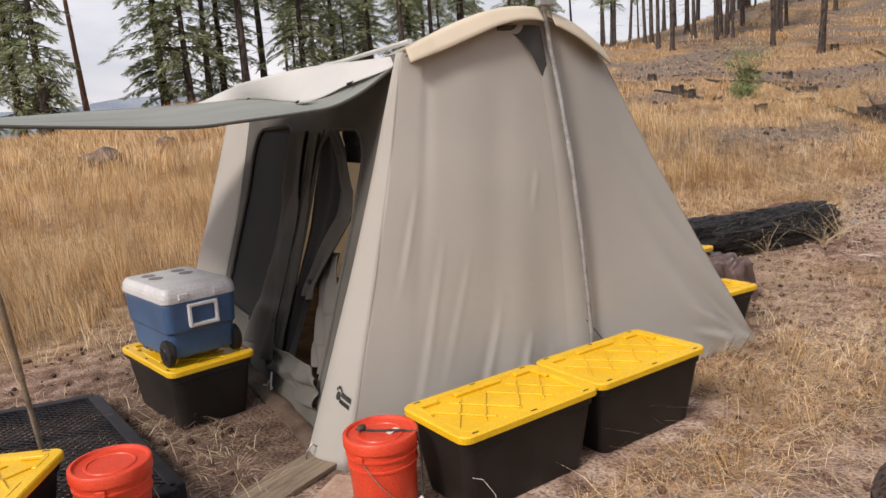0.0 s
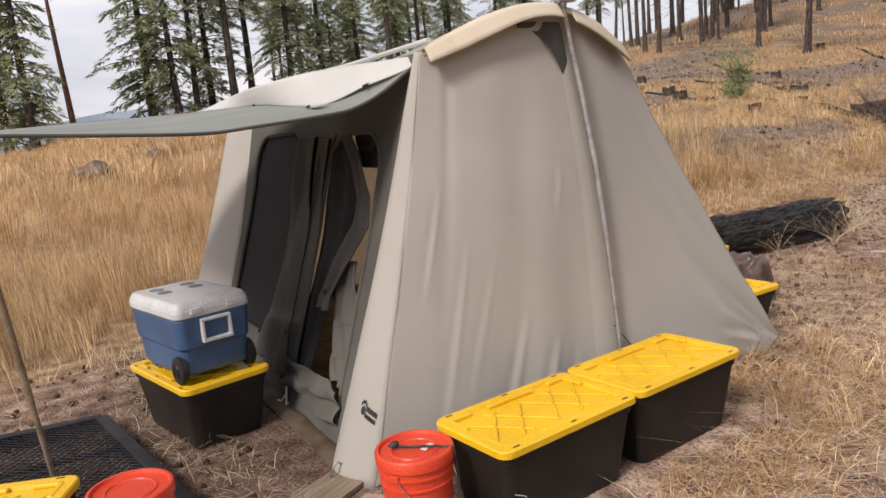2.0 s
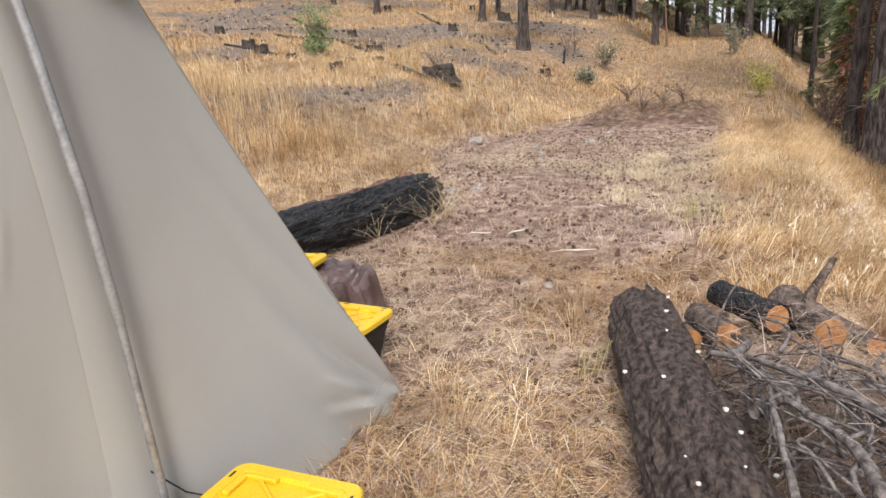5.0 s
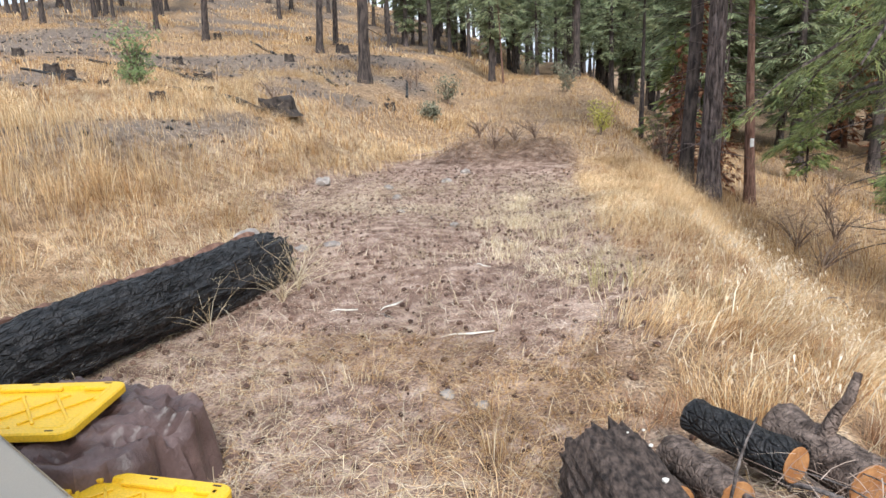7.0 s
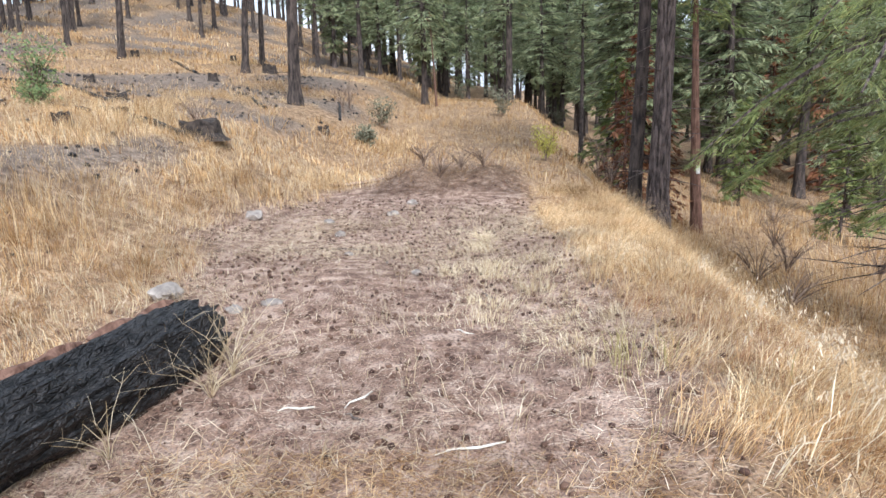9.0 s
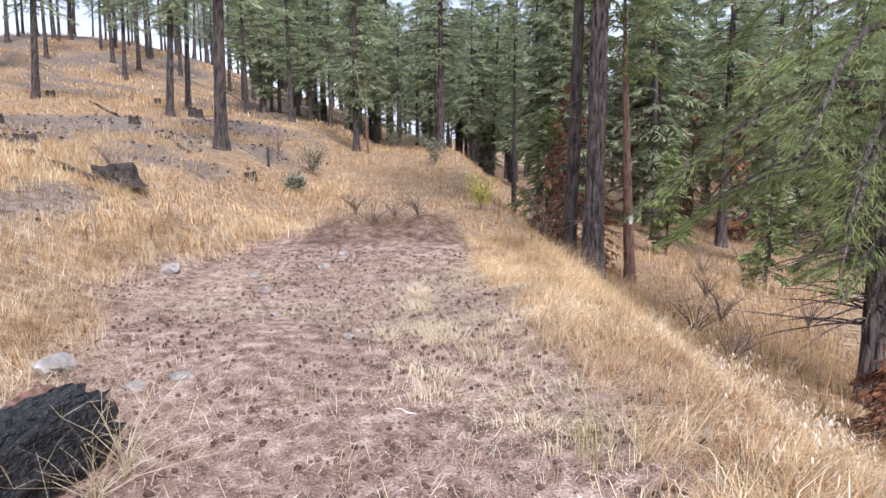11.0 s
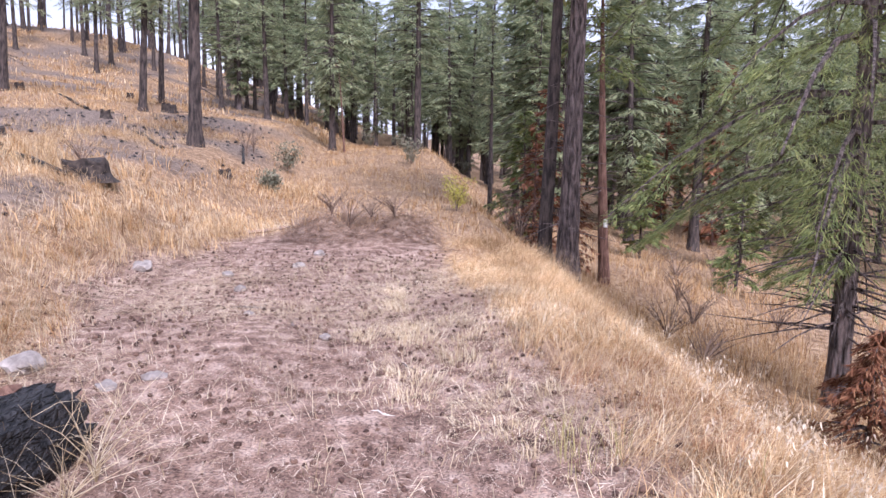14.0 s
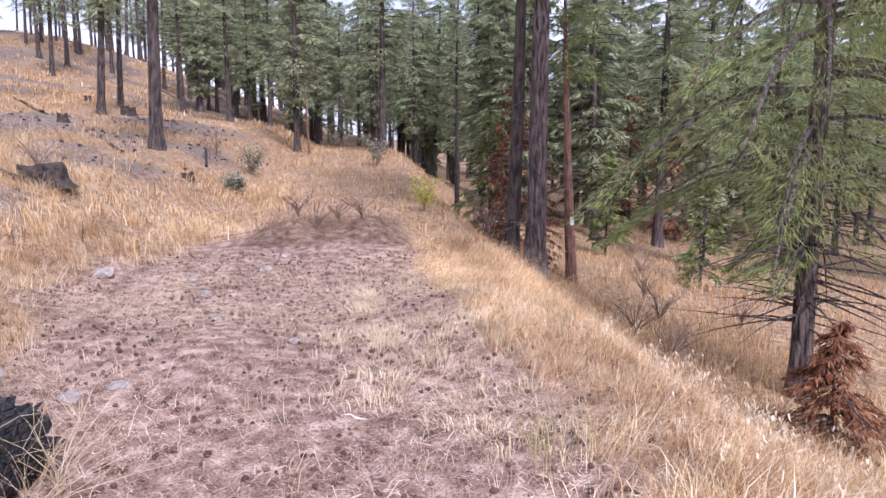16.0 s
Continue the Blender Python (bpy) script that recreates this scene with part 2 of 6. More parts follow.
SCREEN = netting("black_insect_screen", (0.010, 0.010, 0.012), 300, 0.05)
STEEL = surface("galvanised_steel", (0.36, 0.36, 0.36), (0.52, 0.52, 0.52), 14.0, 90.0, 0.40, 0.7, 0.5, 0.1, 0.001)
BRASSY = surface("weathered_steel_pole", (0.20, 0.155, 0.11), (0.33, 0.27, 0.20), 10.0, 80.0, 0.55, 0.35, 0.5, 0.1, 0.001)
YELLOW = surface("yellow_polypropylene", (0.78, 0.46, 0.012), (0.86, 0.53, 0.02), 3.0, 120.0, 0.42, spec=0.5, bump=0.12, depth=0.002)
BLACK = surface("black_polypropylene", (0.012, 0.010, 0.009), (0.022, 0.019, 0.017), 4.0, 90.0, 0.5, spec=0.35, bump=0.15, depth=0.002)
RED = surface("orange_red_plastic", (0.66, 0.055, 0.022), (0.78, 0.085, 0.035), 4.0, 110.0, 0.38, spec=0.5, bump=0.1, depth=0.002)
BLUE = surface("blue_cooler_plastic", (0.042, 0.095, 0.20), (0.06, 0.13, 0.26), 4.0, 130.0, 0.45, spec=0.45, bump=0.12, depth=0.002)
COOLER_GREY = surface("light_grey_plastic", (0.55, 0.56, 0.58), (0.66, 0.67, 0.69), 5.0, 120.0, 0.5, spec=0.4, bump=0.12, depth=0.002)
# Lid plastic again, darkened to stand for the shade inside the cup recesses.
CUPS_SHADED = surface("shaded_grey_plastic", (0.20, 0.20, 0.21), (0.27, 0.27, 0.28), 5.0, 120.0, 0.6)
RUBBER = surface("black_rubber", (0.015, 0.015, 0.016), (0.03, 0.03, 0.03), 10.0, 80.0, 0.7)
IRON = surface("black_expanded_steel", (0.012, 0.012, 0.016), (0.035, 0.033, 0.04), 8.0, 60.0, 0.5, 0.5, 0.4)
WIRE = surface("bare_steel_wire", (0.40, 0.39, 0.37), (0.55, 0.54, 0.52), 20.0, 90.0, 0.4, 1.0)
WHITE_PLASTIC = surface("white_plastic", (0.66, 0.65, 0.62), (0.78, 0.77, 0.74), 10.0, 90.0, 0.5)
CORD = surface("dark_bungee_cord", (0.03, 0.025, 0.022), (0.09, 0.07, 0.06), 40.0, 200.0, 0.8)
CORD_WHITE = surface("white_cord", (0.5, 0.49, 0.46), (0.68, 0.67, 0.63), 40.0, 200.0, 0.8)
TARP = surface("brown_polyethylene_tarp", (0.065, 0.038, 0.034), (0.155, 0.098, 0.088), 5.0, 60.0, 0.38, spec=0.45, bump=0.5, depth=0.01)
BOARD = surface("weathered_grey_board", (0.16, 0.12, 0.085), (0.30, 0.235, 0.17), 4.0, 60.0, 0.9, bump=0.6, depth=0.004, stretch=(1.0, 9.0, 9.0))
INK = surface("black_print", (0.02, 0.02, 0.02), (0.05, 0.05, 0.05), 30.0, 200.0, 0.9)
VENT = cloth("dark_vent_mesh", (0.05, 0.05, 0.048), (0.085, 0.083, 0.078), 0.0, 6.0)
RED_CLOTH = cloth("red_fabric", (0.36, 0.05, 0.025), (0.50, 0.08, 0.04), 0.05, 6.0)
# The ridge's blue is distance haze painted into its base colour.
MOUNTAIN = surface("haze_tinted_hill", (0.20, 0.24, 0.30), (0.28, 0.32, 0.38), 0.02, 0.4, 1.0)


# ---- building helpers ----
def part(name, bm, material, parent=None, label="", smooth_shade=False):
    me = bpy.data.meshes.new(name)
    bm.to_mesh(me)
    bm.free()
    me.materials.append(material)
    if smooth_shade:
        me.shade_smooth()
        me.set_sharp_from_angle(angle=radians(42))
    ob = new(name, me)
    if parent:
        ob.parent = parent
    if label:
        ob["label"] = label
    return ob


def thing(name, m, label, category, group="", kind=""):
    ob = new(name)
    ob.empty_display_size = 0.1
    ob.matrix_basis = m
    return tagged(ob, label, category, group, kind)


def sheet(nu, nv, place):
    """A grid surface: place(u, v) for u and v from 0 to 1."""
    bm = bmesh.new()
    vs = [[bm.verts.new(place(i / nu, j / nv)) for j in range(nv + 1)] for i in range(nu + 1)]
    for i in range(nu):
        for j in range(nv):
            bm.faces.new((vs[i][j], vs[i + 1][j], vs[i + 1][j + 1], vs[i][j + 1]))
    return bm


def box(bm, x0, y0, z0, x1, y1, z1, bevel=0.0, m=None, segments=2):
    r = bmesh.ops.create_cube(bm, size=1.0)
    mat = Matrix.Translation(((x0 + x1) / 2, (y0 + y1) / 2, (z0 + z1) / 2)) @ Matrix.Diagonal((x1 - x0, y1 - y0, z1 - z0, 1))
    bmesh.ops.transform(bm, matrix=(m or Matrix()) @ mat, verts=r["verts"])
    if bevel:
        edges = {e for v in r["verts"] for e in v.link_edges}
        bmesh.ops.bevel(bm, geom=list(edges), offset=bevel, segments=segments, affect="EDGES", profile=0.5)
    return bm


def tube(bm, points, radii, sides=8, cap=True, wobble=0.0, rng=None):
    """A swept round bar through points."""
    pts = [Vector(p) for p in points]
    rings, side = [], None
    for i, p in enumerate(pts):
        ahead = (pts[min(i + 1, len(pts) - 1)] - pts[max(i - 1, 0)]).normalized()
        if side is None:
            side = ahead.orthogonal().normalized()
        side = (side - ahead * side.dot(ahead)).normalized()
        other = ahead.cross(side)
        r = radii[i] if isinstance(radii, (list, tuple)) else radii
        ring = []
        for k in range(sides):
            a = 2 * math.pi * k / sides
            rr = r * (1 + (rng.uniform(-wobble, wobble) if rng else 0))
            ring.append(bm.verts.new(p + side * (rr * math.cos(a)) + other * (rr * math.sin(a))))
        rings.append(ring)
    for a, b in zip(rings, rings[1:]):
        for k in range(sides):
            bm.faces.new((a[k], a[(k + 1) % sides], b[(k + 1) % sides], b[k]))
    if cap:
        bm.faces.new(rings[0][::-1])
        bm.faces.new(rings[-1])
    return bm


def turned(bm, profile, sides=40, m=None):
    """A surface of revolution about z; profile rows are (radius, height)."""
    m = m or Matrix()
    rings = [[bm.verts.new(m @ Vector((r * math.cos(2 * math.pi * k / sides), r * math.sin(2 * math.pi * k / sides), z))) for k in range(sides)] for r, z in profile]
    for a, b in zip(rings, rings[1:]):
        for k in range(sides):
            bm.faces.new((a[k], a[(k + 1) % sides], b[(k + 1) % sides], b[k]))
    bm.faces.new(rings[0][::-1])
    bm.faces.new(rings[-1])
    return bm


def rounded_loop(w, d, r, n=5):
    pts = []
    for cx, cy, a0 in ((w / 2 - r, d / 2 - r, 0), (-w / 2 + r, d / 2 - r, 90), (-w / 2 + r, -d / 2 + r, 180), (w / 2 - r, -d / 2 + r, 270)):
        pts += [(cx + r * math.cos(radians(a0 + 90 * k / n)), cy + r * math.sin(radians(a0 + 90 * k / n))) for k in range(n + 1)]
    return pts


def stacked(bm, levels, close=True):
    """Rounded-rectangle rings (width, depth, corner, z) joined from bottom to top."""
    rings = [[bm.verts.new((x, y, z)) for x, y in rounded_loop(w, d, r)] for w, d, r, z in levels]
    for a, b in zip(rings, rings[1:]):
        for k in range(len(a)):
            bm.faces.new((a[k], a[(k + 1) % len(a)], b[(k + 1) % len(a)], b[k]))
    if close:
        bm.faces.new(rings[0][::-1])
        bm.faces.new(rings[-1])
    return bm


def solid(ob, thickness):
    mod = ob.modifiers.new("thickness", "SOLIDIFY")
    mod.thickness, mod.offset = thickness, 0.0
    return ob


def mesh_from(name, verts, faces_flat, sizes, material):
    me = bpy.data.meshes.new(name)
    me.vertices.add(len(verts))
    me.vertices.foreach_set("co", np.ascontiguousarray(verts, np.float32).ravel())
    me.loops.add(len(faces_flat))
    me.loops.foreach_set("vertex_index", np.ascontiguousarray(faces_flat, np.int32))
    me.polygons.add(len(sizes))
    starts = np.concatenate([[0], np.cumsum(sizes)[:-1]]).astype(np.int32)
    me.polygons.foreach_set("loop_start", starts)
    me.update(calc_edges=True)
    me.validate()
    me.materials.append(material)
    return me


def blade_mesh(name, root, tip_off, width, bend, material, rng):
    """Many curved blades: root places, offsets to the tips, widths and the share of height kept at mid length."""
    n = len(root)
    ang = rng.uniform(0, 2 * np.pi, n)
    side = np.stack([np.cos(ang), np.sin(ang), np.zeros(n)], 1) * (width / 2)[:, None]
    mid = root + tip_off * 0.5
    mid[:, 2] = root[:, 2] + tip_off[:, 2] * bend
    mid[:, :2] = root[:, :2] + tip_off[:, :2] * 0.32
    verts = np.stack([root - side, root + side, mid - side * 0.8, mid + side * 0.8, root + tip_off], 1).reshape(-1, 3)
    k = 5 * np.arange(n)[:, None]
    faces = np.concatenate([k + [0, 1, 3, 2], k + [2, 3, 4]], 1).ravel()
    sizes = np.tile([4, 3], n)
    return mesh_from(name, verts, faces, sizes, material)


def smooth(a, b, v):
    t = np.clip((v - a) / (b - a), 0, 1)
    return t * t * (3 - 2 * t)


def height(x, y):
    """The ground's height: a level camp and track, a bank and hillside on one side, a falling slope on the other."""
    x, y = np.asarray(x, float), np.asarray(y, float)
    base = -0.25 * smooth(8.5, 13, x) + 0.15 * smooth(18, 25, x) + 1.3 * smooth(25, 50, x) + 2.1 * smooth(60, 200, x)
    foot = 5.4 - 2.6 * smooth(3, 7.5, x) + 0.5 * smooth(20, 40, x)
    up = np.maximum(y - foot, 0)
    bank = 0.85 * smooth(0, 3.2, up) * smooth(2, 9, x) + 0.25 * smooth(0, 6, up)
    hill = (0.06 + 0.052 * smooth(3, 24, x)) * (45 * np.tanh(up / 45))
    hump = 11 * np.exp(-(((x - 120) / 48) ** 2 + ((y - 50) / 34) ** 2))
    edge = -2.15 - 0.6 * smooth(3, 6.5, -x + 6) - 0.3 * smooth(11, 13.5, x)
    down = np.maximum(edge - y, 0)
    fall = -(1.25 * smooth(0, 2.1, down) + 0.30 * np.clip(down - 1.5, 0, 2.5) + 0.15 * np.maximum(down - 4, 0) * np.exp(-down / 90)) - 1.0 * smooth(24, 38, x) * smooth(2, 8, down)
    fall = fall + 0.16 * np.exp(-((y + 1.75) / 0.75) ** 2) * smooth(4, 5.5, x) * smooth(15, 11, x)
    bumps = 0.10 * np.sin(x * 0.53 + 1.3) * np.sin(y * 0.61) * (smooth(0.5, 4, up) + smooth(0.5, 4, down))
    heap = 0.58 * np.exp(-(((x - 17.9) / 1.1) ** 2 + np.abs((y - 0.15) / 1.45) ** 3)) * (0.8 + 0.2 * np.sin(3.1 * y + 2 * x))
    rise = 0.15 * np.exp(-(((x - 3.72) / 0.55) ** 2 + ((y + 1.85) / 0.5) ** 2))
    rise = rise + 0.05 * np.exp(-(((x - 6.35) / 0.5) ** 2 + ((y - 1.25) / 0.35) ** 2))
    across = 30 * smooth(-28, -120, y)
    return rise + across + base + bank + hill + hump + fall + bumps + heap


# ---- the ground, one sheet to the horizon ----
def lattice(value, x, y, seed=0):
    """Smooth value noise on a lattice, from 0 to 1."""
    r = np.random.RandomState(seed).rand(64, 64)
    x, y = x / value, y / value
    i, j = np.floor(x).astype(int), np.floor(y).astype(int)
    u, v = x - i, y - j
    u, v = u * u * (3 - 2 * u), v * v * (3 - 2 * v)
    p = lambda a, b: r[a % 64, b % 64]
    return (p(i, j) * (1 - u) + p(i + 1, j) * u) * (1 - v) + (p(i, j + 1) * (1 - u) + p(i + 1, j + 1) * u) * v


def grassiness(x, y):
    """How much standing grass grows at a place: none on the camp floor and track, much on the verges."""
    track_left = 2.75 + 1.65 * smooth(-0.6, 1.2, x) - 2.4 * smooth(3.5, 6.5, x) + 1.2 * smooth(8, 12, x) - 1.6 * smooth(14, 19, x)
    track_right = -1.15 - 0.35 * smooth(4.5, 6, x) + 0.25 * smooth(9, 13, x) + 0.4 * smooth(14, 18, x)
    wob = 0.9 * (lattice(1.7, x, y, 3) - 0.5)
    left = smooth(-0.1, 0.9, y - track_left + wob)
    right = smooth(-0.1, 0.8, track_right - y + wob) * smooth(2.4, 4.6, x)
    beyond = smooth(16.6, 18.6, x + wob)
    front = smooth(-2.5, -4.5, x + wob) * 0.8
    return np.maximum.reduce([left, right, beyond, front])


def ashiness(x, y):
    burnt = smooth(0.44, 0.60, 0.65 * lattice(4.5, x, y, 8) + 0.35 * lattice(1.4, x, y, 9))
    return burnt * smooth(4.0, 5.6, y) * smooth(5, 10, x)


def soiliness(x, y):
    """Bare dark soil, scuffed by feet, before the tent door."""
    wob = 0.5 * (lattice(0.5, x, y, 51) - 0.5)
    return 0.85 * smooth(1.35, 0.55, np.hypot((x + 0.45) / 0.9, (y - 1.3) / 1.35) + wob)


def ground_sheet():
    n = 330
    s = np.linspace(-1, 1, n)
    axis = np.sinh(s * 6.2) / np.sinh(6.2) * 1800
    gx, gy = np.meshgrid(axis + 7, axis + 0.5, indexing="ij")
    gz = height(gx, gy) + 0.05 * (lattice(0.9, gx, gy, 5) - 0.5) * smooth(1.0, 2.5, np.hypot(gx - 1.5, gy - 2) - 3.2)
    verts = np.stack([gx, gy, gz], -1).reshape(-1, 3)
    idx = np.arange(n * n).reshape(n, n)
    quads = np.stack([idx[:-1, :-1], idx[1:, :-1], idx[1:, 1:], idx[:-1, 1:]], -1).reshape(-1, 4)
    me = mesh_from("ground", verts, quads.ravel(), np.full(len(quads), 4), GROUND)
    for key, values in (("straw", grassiness(gx, gy)), ("ash", ashiness(gx, gy)), ("soil", soiliness(gx, gy))):
        a = me.attributes.new(key, "FLOAT", "POINT")
        a.data.foreach_set("value", values.ravel().astype(np.float32))
    me.shade_smooth()
    return tagged(new("ground", me), "dry hillside with trampled needle litter and straw-coloured grass", "ground", kind="structure")


ground_sheet()


def on_ground(x, y, sink=0.0, turn=0.0):
    return pose(x, y, float(height(x, y)) - sink, 0, 0, turn)


# ---- far ridge ----
def far_ridge():
    rng = np.random.RandomState(5)
    n = 90
    az = np.radians(np.linspace(45, 150, n))
    tops = 44 + 26 * lattice(0.22, az, az * 0 + 1.5, 4) + 12 * lattice(0.06, az, az * 0 + 2.5, 6)
    verts, faces = [], []
    for k, d in enumerate((900, 1050, 1250)):
        rise = (0.0, 1.0, 0.25)[k]
        verts.append(np.stack([d * np.cos(az), d * np.sin(az), -30 + (tops + 30) * rise], 1))
    idx = np.arange(3 * n).reshape(3, n)
    quads = np.stack([idx[:-1, :-1], idx[:-1, 1:], idx[1:, 1:], idx[1:, :-1]], -1).reshape(-1, 4)
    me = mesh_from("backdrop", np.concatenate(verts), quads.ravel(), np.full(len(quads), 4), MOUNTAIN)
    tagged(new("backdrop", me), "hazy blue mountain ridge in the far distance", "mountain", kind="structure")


far_ridge()


# ---- trees ----
def limb_points(start, azimuth, length, rise, droop, steps=4):
    out = []
    for k in range(steps + 1):
        s = k / steps
        out.append(Vector(start) + Vector((math.cos(azimuth) * length * s, math.sin(azimuth) * length * s, length * (rise * s - droop * s * s))))
    return out


def conifer(name, tall, girth, bare, spread, limbs, tufts, tuft, seed, bark, needles, droop=0.35, dead=14, crook=0.15, belly=0.0, slim=1.0):
    """A conifer: a tapered trunk with dead stubs, and a crown of limbs set with sprays of needles."""
    rng = random.Random(seed)
    tree = new(name)
    bend = (rng.uniform(-crook, crook), rng.uniform(-crook, crook))

    def axis(z):
        s = z / tall
        return Vector((bend[0] * math.sin(s * 3.0), bend[1] * math.sin(s * 2.4 + 0.4) - bend[1] * math.sin(0.4), z))

    def thick(z):
        s = z / tall
        return girth * (0.5 * (1 - s) ** 0.9 + 0.02) * (1 + 0.55 * math.exp(-z / (girth * 0.9)))

    bm = bmesh.new()
    zs = [-0.3, 0.0, 0.12, 0.3, 0.6, 1.0] + [1.6 + (tall - 1.6) * k / 16 for k in range(17)]
    tube(bm, [axis(z) for z in zs], [thick(max(z, 0)) for z in zs], 14, True, 0.07, rng)
    part("trunk", bm, bark, tree, smooth_shade=True)
    bm = bmesh.new()
    for _ in range(dead):
        z = rng.uniform(0.12 * tall * 0.5, bare * tall + 1.2)
        a, ln = rng.uniform(0, 6.283), rng.uniform(0.3, 1.0) * spread * 0.55
        pts = limb_points(axis(z), a, ln, rng.uniform(-0.3, 0.25), rng.uniform(0, 0.3), 3)
        tube(bm, pts, [0.022, 0.016, 0.010, 0.004], 4, False)
    verts, faces, sizes = [], [], []
    for k in range(limbs):
        s = (k + rng.random()) / limbs
        z = tall * (bare + (0.985 - bare) * s)
        reach = spread * ((1 - s) ** 0.75 * 0.9 + 0.08) * rng.uniform(0.55, 1.15)
        if s < 0.12:
            reach *= rng.uniform(0.4, 1.0)
        if s < belly:
            reach *= 0.35 + 0.65 * s / belly
        a = rng.uniform(0, 6.283)
        rise = rng.uniform(-0.1, 0.25) + 0.35 * s
        pts = limb_points(axis(z), a, reach, rise, droop * rng.uniform(0.6, 1.3), 4)
        r0 = 0.012 + 0.012 * reach
        tube(bm, pts, [r0, r0 * 0.8, r0 * 0.6, r0 * 0.4, r0 * 0.15], 4, False)
        count = max(4, int(tufts * (0.35 + reach / spread)))
        for q in range(count):
            f = 0.18 + 0.82 * (q + rng.random()) / count
            i = min(3, int(f * 4))
            p = pts[i].lerp(pts[i + 1], f * 4 - i)
            w = reach * 0.34 * (1.15 - f)
            lateral = rng.uniform(-w, w)
            p = p + Vector((-math.sin(a) * lateral, math.cos(a) * lateral, -abs(lateral) * 0.35 + rng.uniform(-0.06, 0.05)))
            out = a + (0.9 if lateral > 0 else -0.9) * rng.uniform(0.1, 1.0)
            for _ in range(3):
                o = out + rng.uniform(-0.7, 0.7)
                ln = tuft * rng.uniform(0.6, 1.4)
                d = Vector((math.cos(o), math.sin(o), rng.uniform(-0.75, 0.25) - droop * 0.5)).normalized()
                sd = d.cross(Vector((rng.uniform(-1, 1), rng.uniform(-1, 1), 1.2))).normalized() * (ln * slim * rng.uniform(0.10, 0.2))
                b = len(verts)
                verts += [p - d * ln * 0.12, p + d * ln * 0.45 + sd, p + d * ln, p + d * ln * 0.45 - sd]
                faces += [b, b + 1, b + 2, b + 3]
                sizes.append(4)
    tagged(part("branchwork", bm, BARK_CHAR if bark is BARK_CHAR else BARK, tree), kind="stuff")
    me = mesh_from("crown", np.array([tuple(v) for v in verts]), np.array(faces), np.array(sizes), needles)
    crown = new("crown", me)
    crown.parent = tree
    return tree


TREES = {}
TREES["tall"] = conifer("pine_tree", 17.0, 0.42, 0.30, 2.7, 130, 26, 0.32, 11, BARK_CHAR, NEEDLES_HAZED, slim=0.55)
TREES["slim"] = conifer("pine_tree", 15.0, 0.34, 0.42, 1.9, 90, 20, 0.32, 12, BARK_CHAR, NEEDLES_HAZED, slim=0.55)
TREES["full"] = conifer("fir_tree", 15.0, 0.38, 0.17, 3.1, 140, 28, 0.32, 13, BARK_CHAR, NEEDLES_HAZED, 0.45, belly=0.25, slim=0.55)
TREES["skirted"] = conifer("fir_tree", 15.0, 0.42, 0.05, 2.9, 150, 30, 0.33, 19, BARK_CHAR, NEEDLES_HAZED, 0.5, slim=0.6)
TREES["round"] = conifer("fir_tree", 12.0, 0.32, 0.10, 2.9, 130, 24, 0.34, 14, BARK, NEEDLES_HAZED, 0.40, belly=0.25, slim=0.6)
TREES["sparse"] = conifer("pine_tree", 18.0, 0.46, 0.52, 2.2, 60, 13, 0.36, 15, BARK_CHAR, NEEDLES_HAZED, 0.25)
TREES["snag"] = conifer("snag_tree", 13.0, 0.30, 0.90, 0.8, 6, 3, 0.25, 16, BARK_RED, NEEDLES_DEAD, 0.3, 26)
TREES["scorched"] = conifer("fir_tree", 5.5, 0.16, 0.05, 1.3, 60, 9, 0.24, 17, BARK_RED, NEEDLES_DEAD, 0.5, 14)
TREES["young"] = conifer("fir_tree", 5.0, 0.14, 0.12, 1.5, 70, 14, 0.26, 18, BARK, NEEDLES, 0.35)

LABELS = {
    "tall": "tall pine with fire-blackened bark and a dark green crown",
    "slim": "slender pine with a blackened trunk and high green crown",
    "full": "dense dark green fir with low drooping branches",
    "skirted": "dense dark green fir behind the grassy crest",
    "round": "bushy green fir reaching almost to the ground",
    "sparse": "tall pine with a bare blackened trunk and thin crown",
    "snag": "thin dead reddish trunk with bare broken stubs",
    "scorched": "small fir with rust-brown scorched needles",
    "young": "young green fir on the grassy slope",
}


def stand(kind, x, y, scale=1.0, turn=0.0, lean=(0.0, 0.0), group=""):
    m = pose(x, y, float(height(x, y)) - 0.05, lean[0], lean[1], turn) @ Matrix.Scale(scale, 4)
    source = TREES[kind]
    t = copy_thing(source, m)
    t.matrix_basis = m
    return tagged(t, LABELS[kind], "tree", group or "trees of the wood")


